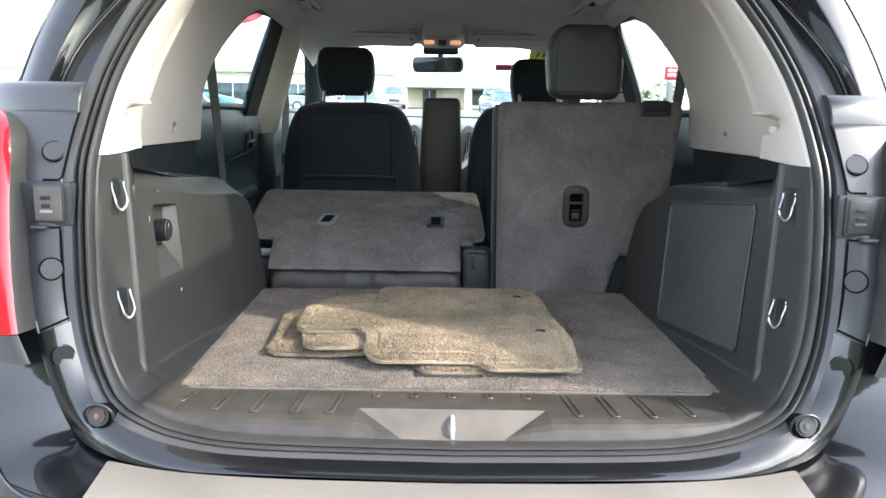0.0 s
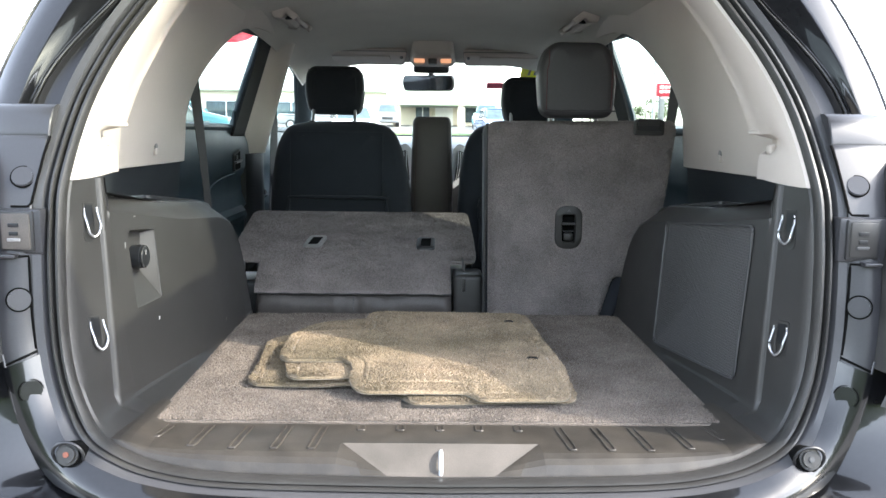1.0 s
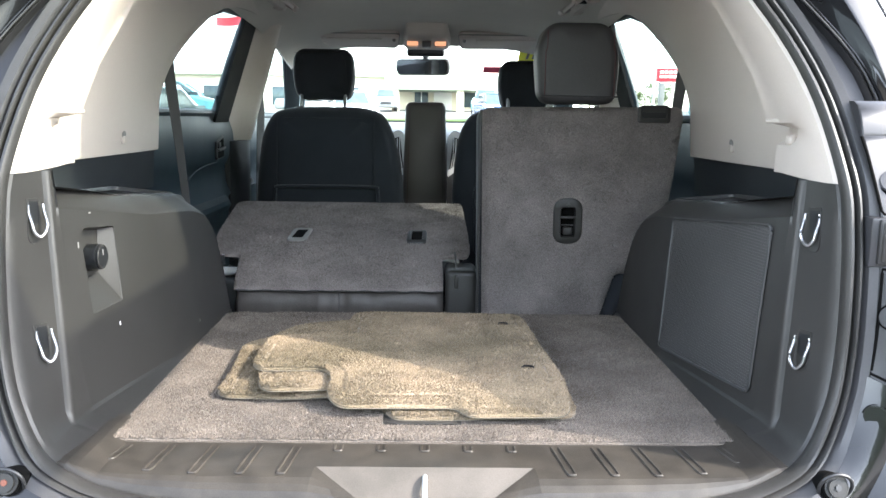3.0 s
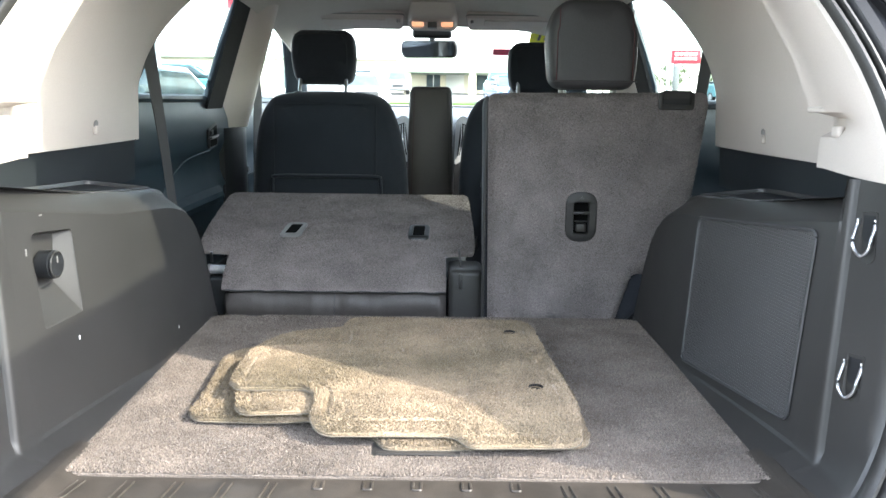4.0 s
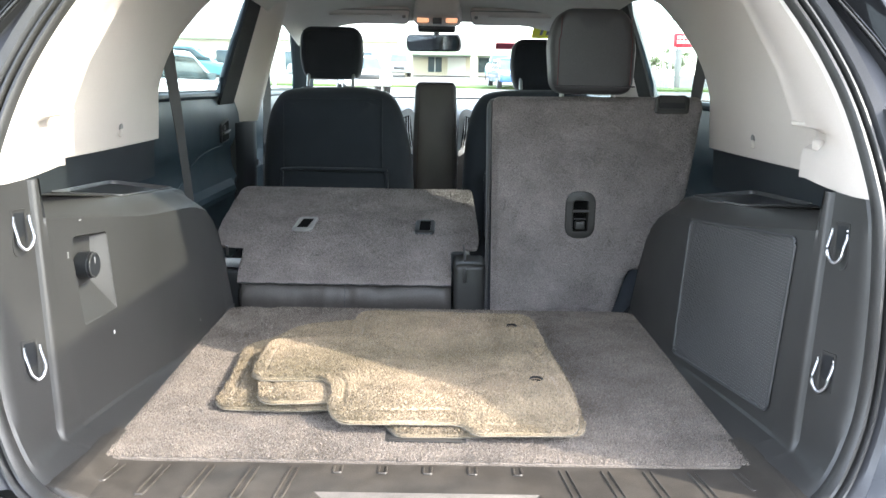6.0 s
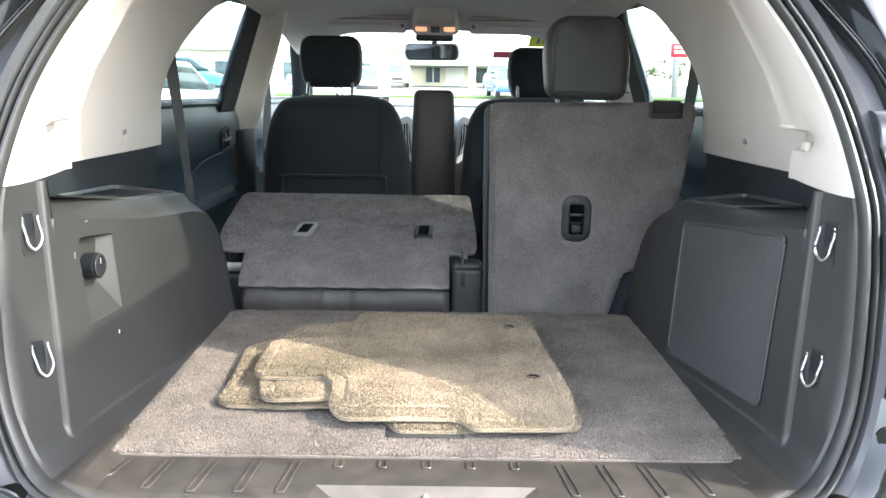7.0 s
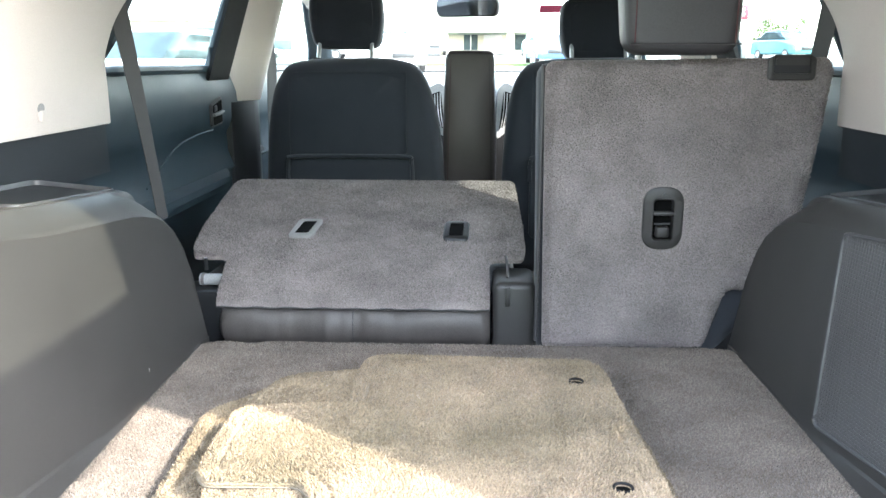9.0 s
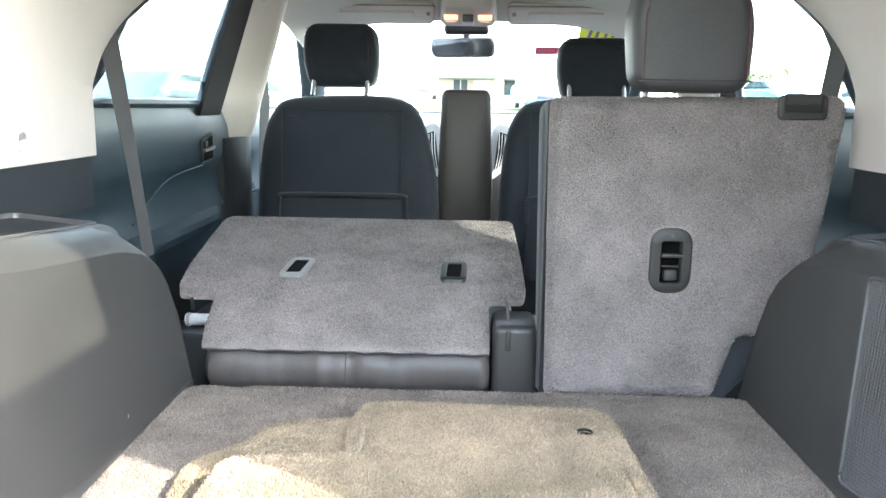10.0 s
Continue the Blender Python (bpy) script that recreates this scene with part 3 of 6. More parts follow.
step = part("bumper_step", thick(loft([both(bump_top), both(bump_top, 0.004, -0.01), both(bump_low, 0.002), both(bump_low, -0.02, -0.015), both(bump_low, -0.10, -0.02)]), 0.004), BUMPER, car, "taupe grey textured bumper step pad")
full_low = [(0.0, 0.97, 0.60), (0.4, 0.98, 0.60), (0.56, 1.04, 0.60), (0.70, 1.12, 0.60), (0.80, 1.24, 0.60)]
part("bumper_skin", thick(loft([both([(a, b + 0.02, 0.675) for a, b, c in full_low]), both(full_low), both(full_low, -0.2, 0.02)]), 0.004), PAINT, car, "glossy black rear bumper")
for side in (-1, 1):
    r0 = [(0.50, 1.187, 0.690), (0.56, 1.20, 0.694), (0.60, 1.212, 0.713), (0.635, 1.222, 0.77), (0.65, 1.226, 0.81), (0.672, 1.239, 0.895)]
    r1 = [(0.53, 1.12, 0.684), (0.60, 1.15, 0.690), (0.645, 1.18, 0.712), (0.68, 1.205, 0.77), (0.695, 1.22, 0.81), (0.712, 1.245, 0.895)]
    r2 = [(0.55, 1.06, 0.665), (0.64, 1.10, 0.668), (0.70, 1.15, 0.69), (0.735, 1.19, 0.76), (0.745, 1.22, 0.81), (0.755, 1.26, 0.88)]
    r3 = [(0.56, 1.04, 0.60), (0.70, 1.12, 0.60), (0.78, 1.20, 0.62), (0.82, 1.27, 0.70), (0.835, 1.33, 0.78), (0.84, 1.40, 0.87)]
    part("bumper_corner", thick(loft([[S(side, *p) for p in spline(r, 4)] for r in (r0, r1, r2, r3)]), 0.004), PAINT, car, "glossy black bumper corner")
    part("corner_seam", tube([S(side, p.x, p.y - 0.002, p.z) for p in spline(r0, 4)], 0.0022, 6), JAMB, car)
    part("corner_edge", tube([S(side, p.x, p.y - 0.004, p.z) for p in spline(r2, 4)], 0.003, 6), PAINT, car)

# D-pillar outside: gutter, dark trough, ribs and outer edge, above the shoulder
UP_IDX = [i for i, p in enumerate(HALF) if p.z >= 1.22]
for side in (-1, 1):
    def up_ring(base, trough, face, outer, dy):
        """Along the opening's upper side: off the rim by a base and by shares of the widths of trough, inner face and outer face."""
        ring = []
        for i in UP_IDX:
            p = HALF[i]
            t = smooth01((p.z - 1.27) / 0.19)
            w = base + trough * (0.050 - 0.035 * t) + face * (0.008 + 0.040 * t) + outer * 0.055
            q = p + OUT[i] * w
            ring.append(S(side, q.x, p.y + dy + 0.1 * w, q.z))
        return ring
    part("pillar_gutter", thick(loft([up_ring(0.046, 0, 0, 0, -0.006), up_ring(0.048, 0, 0, 0, 0.004), up_ring(0.048, 0.12, 0, 0, 0.026), up_ring(0.048, 0.5, 0, 0, 0.031), up_ring(0.048, 0.9, 0, 0, 0.026), up_ring(0.049, 1, 0, 0, 0.010)]), 0.003), JAMB, car, "black drain channel beside the pillar")
    part("gutter_strip", tube(up_ring(0.0495, 1, 0, 0, 0.004), 0.0022, 8), RUBBER, car, "thin rubber strip along the drain channel")
    part("gutter_strip", tube(up_ring(0.0545, 1, 0, 0, 0.003), 0.0016, 8), PAINT, car)
    part("pillar_skin", thick(loft([up_ring(0.050, 1, 0, 0, 0.014), up_ring(0.053, 1, 0, 0, 0.004), up_ring(0.057, 1, 0.08, 0, 0.002), up_ring(0.057, 1, 0.5, 0, -0.006), up_ring(0.057, 1, 0.92, 0, -0.0135), up_ring(0.057, 1, 1, 0, -0.0145), up_ring(0.057, 1, 1, 0.08, -0.0145), up_ring(0.057, 1, 1, 0.5, -0.009), up_ring(0.057, 1, 1, 0.92, -0.002), up_ring(0.057, 1, 1, 1, 0.003), up_ring(0.058, 1, 1, 1.06, 0.02), up_ring(0.06, 1, 1, 1.2, 0.2)]), 0.003), PAINT, car, "glossy black tailgate pillar")
    part("pillar_edge", tube(up_ring(0.057, 1, 1, 1.04, 0.004), 0.0025, 6), RUBBER, car)
    rows = []
    for z, y0 in SHOULDER:
        h0 = 0.637 - 0.013 * min(1.0, max(0.0, (z - 1.117) / 0.108))
        r = rim_at_z(z)
        first = [(h0 + 0.002, y0 + 0.02), (h0 + 0.001, y0 + 0.008)] if z < 1.2275 else [(r.x + 0.043, r.y - 0.006), ((h0 + r.x + 0.043) / 2, (y0 + r.y) / 2 - 0.004)]
        rows.append([S(side, h, y, z) for h, y in (*first, (h0, y0 + 0.002), (h0 + 0.002, y0), (0.68, y0 + 0.001), (0.72, y0 + 0.008), (0.77, y0 + 0.026), (0.81, y0 + 0.055), (0.85, y0 + 0.13))])
    part("jamb_shoulder", thick(loft(rows), 0.004), JAMB, car, "painted shoulder under the pillar")
    gap = [(0.624, 1.226), (0.628, 1.20), (0.633, 1.16), (0.638, 1.124), (0.641, 1.1185), (0.648, 1.118), (0.668, 1.118)]
    part("shoulder_gap", tube([S(side, h - 0.001 * (z > 1.12), shoulder_y(z) + 0.001, z) for h, z in gap], 0.0022, 8), WELL, car)

for side in (-1, 1):
    rows = [[S(side, h + 0.03 * math.sin(math.pi * (y - 1.5) / 1.6), y, z) for y in (1.52 + (z - 1.25) * 0.55, 1.75, 2.0, 2.25 + (z - 1.25) * 1.1)] for z, h in ((1.24, 0.84), (1.35, 0.80), (1.45, 0.765), (1.55, 0.725), (1.62, 0.69), (1.68, 0.64))]
    part("quarter_skin", thick(loft(rows), 0.004), PAINT, car, "glossy black upper quarter skin")
    part("inner_wheelhouse", thick(loft([[S(side, 0.755, y, z) for y in (1.36, 1.7, 2.0, 2.22)] for z in (0.45, 0.8, 1.24)]), 0.004), BLACK_PLASTIC, car)
# raised tailgate over the opening, hinged at the roof
GATE_TILT = 3.5
gate_dir = Vector((0, -math.cos(radians(GATE_TILT)), math.sin(radians(GATE_TILT))))
gate_up = Vector((0, math.sin(radians(GATE_TILT)), math.cos(radians(GATE_TILT))))


def gate(h, d, lift=0.0):
    return S(1, h, 1.25, 0) * 0 + Vector((mid(1.3) + h, 1.69, 1.72)) + gate_dir * d + gate_up * lift


gate_o = [Vector(p) for p in ((-0.58, 0.0), (0.58, 0.0), (0.65, 0.35), (0.67, 1.0), (0.60, 1.16), (-0.60, 1.16), (-0.67, 1.0), (-0.65, 0.35))]
win_o = [Vector(p) for p in ((-0.43, 0.07), (0.43, 0.07), (0.46, 0.64), (-0.46, 0.64))]
sheet = slab([tuple(p) for p in rounded(gate_o, 0.06, 4)], lambda x, y: 0.0, 0.05, 0.06, 0.015, holes=[[tuple(p) for p in rounded(win_o, 0.05, 4)]])
for v in sheet.verts:
    v.co = gate(v.co.x, v.co.y, v.co.z)
bmesh.ops.recalc_face_normals(sheet, faces=sheet.faces[:])
tailgate = part("tailgate", sheet, PAINT, car, "raised black tailgate with a tinted window")
bm = bmesh.new()
bm.faces.new([bm.verts.new(gate(p.x * 1.02, p.y, -0.02)) for p in rounded(win_o, 0.04, 4)])
part("tailgate_window", thick(bm, 0.004), TINTED_GLASS, tailgate, "dark tinted rear window", smooth=False)
# roof, bonnet, floor pan and front wall close the car
roof = []
for y, z in ((1.62, 1.708), (2.2, 1.735), (2.9, 1.74), (3.6, 1.70), (3.95, 1.62)):
    roof.append([S(1, h, y, z - 0.10 * abs(h / 0.66) ** 3) for h in (-0.68, -0.62, -0.45, -0.2, 0, 0.2, 0.45, 0.62, 0.68)])
part("roof_panel", thick(loft(roof), 0.004), PAINT, car, "black roof panel")
hood = [[S(1, h, y, z - 0.05 * abs(h / 0.75) ** 2) for h in (-0.78, -0.5, -0.2, 0, 0.2, 0.5, 0.78)] for y, z in ((4.72, 1.14), (5.2, 1.11), (5.6, 1.04), (5.78, 0.92), (5.85, 0.5))]
part("bonnet", thick(loft(hood), 0.004), PAINT, car, "black bonnet")
part("floor_pan", box(-0.80, 0.82, 1.32, 4.9, 0.34, 0.40, 0.01), BLACK_PLASTIC, car)
for side in (-1, 1):
    for y in (2.0, 4.9):
        w = part("wheel", disc(S(side, 0.80, y, 0.36), 0.36, 0.22, (1, 0, 0), 36, 0.03), RUBBER, car, "black tyre on a silver wheel")
        part("rim", disc(S(side, 0.86, y, 0.36), 0.22, 0.12, (1, 0, 0), 24, 0.01), SILVER, w)

# ---- inside lining ----
Z_TOP = [(1.38, 1.137), (1.47, 1.125), (1.6, 1.105), (1.7, 1.09), (1.85, 1.078), (1.95, 1.068), (2.02, 1.055), (2.06, 1.038), (2.10, 1.008), (2.13, 0.968), (2.157, 0.90), (2.172, 0.82), (2.185, 0.757)]
TRAY_Y0, TRAY_Y1, TRAY_H0, TRAY_H1 = 1.745, 2.035, 0.583, 0.722
POCKET = (1.452, 1.582, 0.908, 1.066)


def carpet_hw(y):
    """Half width of the carpeted floor."""
    return 0.487 + 0.009 * min(1.0, max(0.0, (y - 1.352) / 0.6))


def wall_hw(y, z):
    return 0.4975 - 0.12 * (min(y, 1.79) - 1.77) + 0.012 * max(0.0, y - 1.79) + 0.085 * (z - 0.785)


def top_z(h, y):
    """The panel's top: it follows the shoulder, but stays nearly level round the tray."""
    zt = lerp_table(Z_TOP, y)[0]
    k = smooth01((y - 1.65) / 0.09) * (1 - smooth01((y - 2.035) / 0.06))
    f = min(1.0, max(0.0, (h - TRAY_H0) / (TRAY_H1 - TRAY_H0)))
    level = (1.083 - 0.08 * (y - 1.77)) * (1 - f) + (1.087 - 0.045 * (y - 1.77)) * f
    return zt + (level - zt) * k * smooth01((h - 0.548) / 0.03)


def lining(side):
    label = ("black plastic cargo side panel with a round knob in a pocket" if side < 0 else
             "black plastic cargo side panel with a meshed speaker grille")
    t = thing("cargo_side_panel", S(side, 0.55, 1.8, 0.75), label, "trim panel", "structure")
    ys = [1.41, 1.43, POCKET[0], 1.49, 1.54, POCKET[1], 1.65, 1.69, 1.72, TRAY_Y0, 1.82, 1.88, 1.94, 1.98, TRAY_Y1, 2.045, 2.06, 2.08, 2.10, 2.115, 2.13, 2.145, 2.157, 2.165, 2.172, 2.18, 2.185]

    def profile(y):
        zt = lerp_table(Z_TOP, y)[0]
        f = min(1.0, (zt - 0.752) / 0.30)
        base = 0.752
        k = (1 - smooth01((y - 1.40) / 0.55)) * f
        crease, foot = base + 0.004 * f + 0.016 * k, carpet_hw(y) - 0.0015
        wl, zc = wall_hw(y, crease), zt - 0.031 * f
        prof = [(foot, base - 0.03), (foot + 0.0005, base + 0.001), (foot + (wl - foot) * 0.5, base + 0.001 + (crease - base) * 0.42), (max(foot + 0.0008, wl - 0.003 * k), crease - 0.002 * k), (max(foot + 0.001, wl + 0.001), crease + 0.003 * f)]
        for z in (0.85, POCKET[2], 0.98, POCKET[3]):
            z = crease + (z - 0.78) / (1.075 - 0.78) * (zc - 0.004 - crease) if zc < 1.058 else min(z, zc - 0.006)
            prof.append((wall_hw(y, z), z))
        w = wall_hw(y, zc)
        prof += [(w - 0.0005, zc - 0.004 * f), (w + 0.004, zc + 0.002 * f), (w + 0.036, zt - 0.006 * f), (w + 0.044, zt - 0.001)]
        e = min(w + 0.05, TRAY_H0 - 0.006)
        return prof + [(e, top_z(e, y)), (TRAY_H0, top_z(TRAY_H0, y)), (TRAY_H1, top_z(TRAY_H1, y)), (0.745, top_z(0.745, y))]
    bm, rings = bmesh.new(), []
    for y in ys:
        rings.append([bm.verts.new(S(side, h, y, z)) for h, z in profile(y)])
    n = len(rings[0])
    for a, (ra, rb) in enumerate(zip(rings, rings[1:])):
        for k in range(n - 1):
            y = (ys[a] + ys[a + 1]) / 2
            if k == n - 3 and TRAY_Y0 < y < TRAY_Y1:
                continue
            if side < 0 and POCKET[0] < y < POCKET[1] and k in (6, 7):
                continue
            bm.faces.new((ra[k], ra[k + 1], rb[k + 1], rb[k]))
    bmesh.ops.recalc_face_normals(bm, faces=bm.faces[:])
    part("panel_body", bm, BLACK_PLASTIC, t, sharp=18)
    # open tray sunk into the top
    loop = rounded([Vector(p) for p in ((TRAY_H0, TRAY_Y0), (TRAY_H0, TRAY_Y1), (TRAY_H1, TRAY_Y1), (TRAY_H1, TRAY_Y0))], 0.018, 5)
    cx, cy = (TRAY_H0 + TRAY_H1) / 2, (TRAY_Y0 + TRAY_Y1) / 2
    ring = lambda s, dz, flat=None: [S(side, cx + (p.x - cx) * s, cy + (p.y - cy) * (1 - (1 - s) * 0.4), (top_z(p.x, p.y) if flat is None else flat) + dz) for p in loop]
    tray = part("tray_rim", loft([ring(1.022, -0.001), ring(1.017, 0.0025), ring(1.0, 0.003), ring(0.985, 0.001), ring(0.975, -0.006)], closed=True), GREY_TRIM, t, "rim of a small open tray")
    part("tray_well", loft([ring(0.98, -0.005), ring(0.97, -0.01), ring(0.93, 0, 0.99), ring(0.88, 0, 0.985), ring(0.1, 0, 0.985)], closed=True, caps=True), DARK_PLASTIC, tray, "dark open well")
    return t


panel_l, panel_r = lining(-1), lining(1)


def on_wall(side, lift):
    """Places a point of the side wall by y and z, lifted off it."""
    return lambda y, z, d: S(side, wall_hw(y, z) - lift - d, y, z)


# speaker grille with its frame
f = on_wall(1, 0.0)
G = [Vector(p) for p in ((1.441, 0.801), (1.450, 1.080), (1.817, 1.046), (1.794, 0.777))]
Gr = rounded(G, 0.014, 4)
grille = part("speaker_grille", plate(Gr, f, 0.0, 0.002, 0.0005), GREY_TRIM, panel_r, "fine black plastic speaker mesh")
part("grille_frame", tube([f(p.x, p.y, 0.003) for p in dense(Gr, 0.02)], 0.0028, 6, closed=True), GREY_TRIM, grille)
bars = bmesh.new()
for k in range(58):
    z = 0.785 + k * 0.0051
    yy = []
    for i in range(4):
        a, b = G[i], G[(i + 1) % 4]
        if (a.y - z) * (b.y - z) < 0:
            yy.append(a.x + (b.x - a.x) * (z - a.y) / (b.y - a.y))
    if len(yy) == 2:
        yy.sort()
        tube([f(yy[0] + 0.003, z, 0.0024), f(yy[1] - 0.003, z, 0.0024)], 0.0008, 4, bm=bars)
for k in range(66):
    y = 1.445 + k * 0.0056
    zz = []
    for i in range(4):
        a, b = G[i], G[(i + 1) % 4]
        if (a.x - y) * (b.x - y) < 0:
            zz.append(a.y + (b.y - a.y) * (y - a.x) / (b.x - a.x))
    if len(zz) == 2:
        zz.sort()
        tube([f(y, zz[0] + 0.003, 0.0024), f(y, zz[1] - 0.003, 0.0024)], 0.0008, 4, bm=bars)
part("grille_mesh", bars, GRILLE, grille, kind="stuff", smooth=False)

# moulded pocket and knob on the other panel
f = on_wall(-1, 0.0)
def pocket_ring(poly, radius, depth):
    return [f(q.x, q.y, -depth) for q in rounded([Vector(v) for v in poly], radius, 5)]


y0, y1, z0, z1 = POCKET
frame_o = ((y0, z1), (y1, z1), (y1, z0), (y0, z0))
mouth = ((1.460, 1.061), (1.566, 1.051), (1.563, 0.920), (1.464, 0.918))
bed = ((1.467, 1.053), (1.551, 1.047), (1.533, 0.974), (1.465, 0.972))
rims = [pocket_ring(frame_o, 0.0002, 0.0), pocket_ring(mouth, (0.022, 0.006, 0.004, 0.006), 0.0), pocket_ring([(a * 0.96 + c * 0.04, b * 0.96 + d * 0.04) for (a, b), (c, d) in zip(mouth, bed)], (0.022, 0.006, 0.004, 0.006), 0.0016), pocket_ring(bed, (0.018, 0.004, 0.004, 0.004), 0.021)]
pocket = part("pocket", loft(rims + [pocket_ring([(1.5 + (a - 1.5) * 0.05, 1.01 + (b - 1.01) * 0.05) for a, b in bed], 0.0005, 0.021)], closed=True, caps=False), BLACK_PLASTIC, panel_l, "moulded pocket round the knob", sharp=14)
p = f(1.508, 1.006, -0.008)
knob = part("knob", disc(p, 0.0215, 0.028, (1, -0.10, 0.05), 32, 0.004), DARK_PLASTIC, panel_l, "round black turning knob")
ring = [p + Vector((0.0125, 0.0195 * math.cos(a), 0.0195 * math.sin(a))) for a in [2 * math.pi * k / 32 for k in range(32)]]
part("knob_rim", tube(ring, 0.0014, 6, closed=True), BLACK_PLASTIC, knob)
part("knob_grip", box(p.x + 0.0125, p.x + 0.0145, p.y - 0.0015, p.y + 0.0015, p.z + 0.003, p.z + 0.013, 0.0007), GREY_PLASTIC, knob)
p = f(1.541, 0.883, 0.001)
part("scuff", box(p.x - 0.0005, p.x + 0.0006, p.y - 0.0013, p.y + 0.0013, p.z - 0.0032, p.z + 0.0032, 0.0002), SIGN_WHITE, panel_l, "small white scuff")
for yy, zz, a, b in ((1.448, 1.035, 0.0015, 0.005), (1.494, 1.082, 0.004, 0.0012), (1.905, 0.795, 0.001, 0.003)):
    p = f(yy, zz, 0.0008)
    part("scuff", box(p.x - 0.0005, p.x + 0.0006, p.y - a, p.y + a, p.z - b, p.z + b, 0.0002), GREY_PLASTIC, panel_l)


RIDGE = [(1.15, 0.621, 1.60), (1.19, 0.624, 1.605), (1.203, 0.626, 1.606), (1.212, 0.640, 1.603), (1.222, 0.647, 1.60), (1.237, 0.648, 1.60), (1.246, 0.606, 1.605), (1.33, 0.586, 1.645), (1.45, 0.555, 1.745), (1.54, 0.535, 1.87), (1.60, 0.50, 2.0), (1.63, 0.46, 2.1)]
ARCH = [(2.292, 1.153), (2.262, 1.219), (2.237, 1.27), (2.238, 1.298), (2.262, 1.35), (2.33, 1.41), (2.46, 1.483), (2.62, 1.548), (2.775, 1.585), (3.0, 1.605)]


def quarter_hw(z):
    return 0.692 - 0.22 * (z - 1.2)


def panel_end(z):
    """Half width of the side panel's rear end, where the cover meets it."""
    return lerp_table([(0.747, 0.4858), (0.753, 0.4862), (0.7605, 0.512), (0.7695, 0.536), (0.775, wall_hw(1.41, 0.775)), (1.157, wall_hw(1.41, 1.157))], z)[0]


def cover_at(side, z, s):
    """The rear cover's face from the seal (0) to where it turns into the side panel (1)."""
    r, h, cy = rim_at_z(z), panel_end(z), 1.367 + 0.11 * (z - 0.841)
    step = 0.012 * smooth01((z - 0.757) / 0.035)
    p = Vector((r.x + 0.001, r.y + 0.012)).lerp(Vector((h + step, cy - 0.003)), s)
    return S(side, p.x, p.y + 0.004 * math.sin(math.pi * s), z)


def cover_corner(side, z):
    """The rounded corner between cover and side panel."""
    h, cy = panel_end(z), 1.367 + 0.11 * (z - 0.841)
    step = 0.012 * smooth01((z - 0.757) / 0.035)
    return [S(side, h + a * step + b, y, z) for a, b, y in ((0.72, 0.0, cy - 0.001), (0.45, 0.0, cy + 0.0015), (0.2, 0.001, cy + 0.006), (0.04, 0.0025, cy + 0.013), (0.0, 0.0, 1.41))]


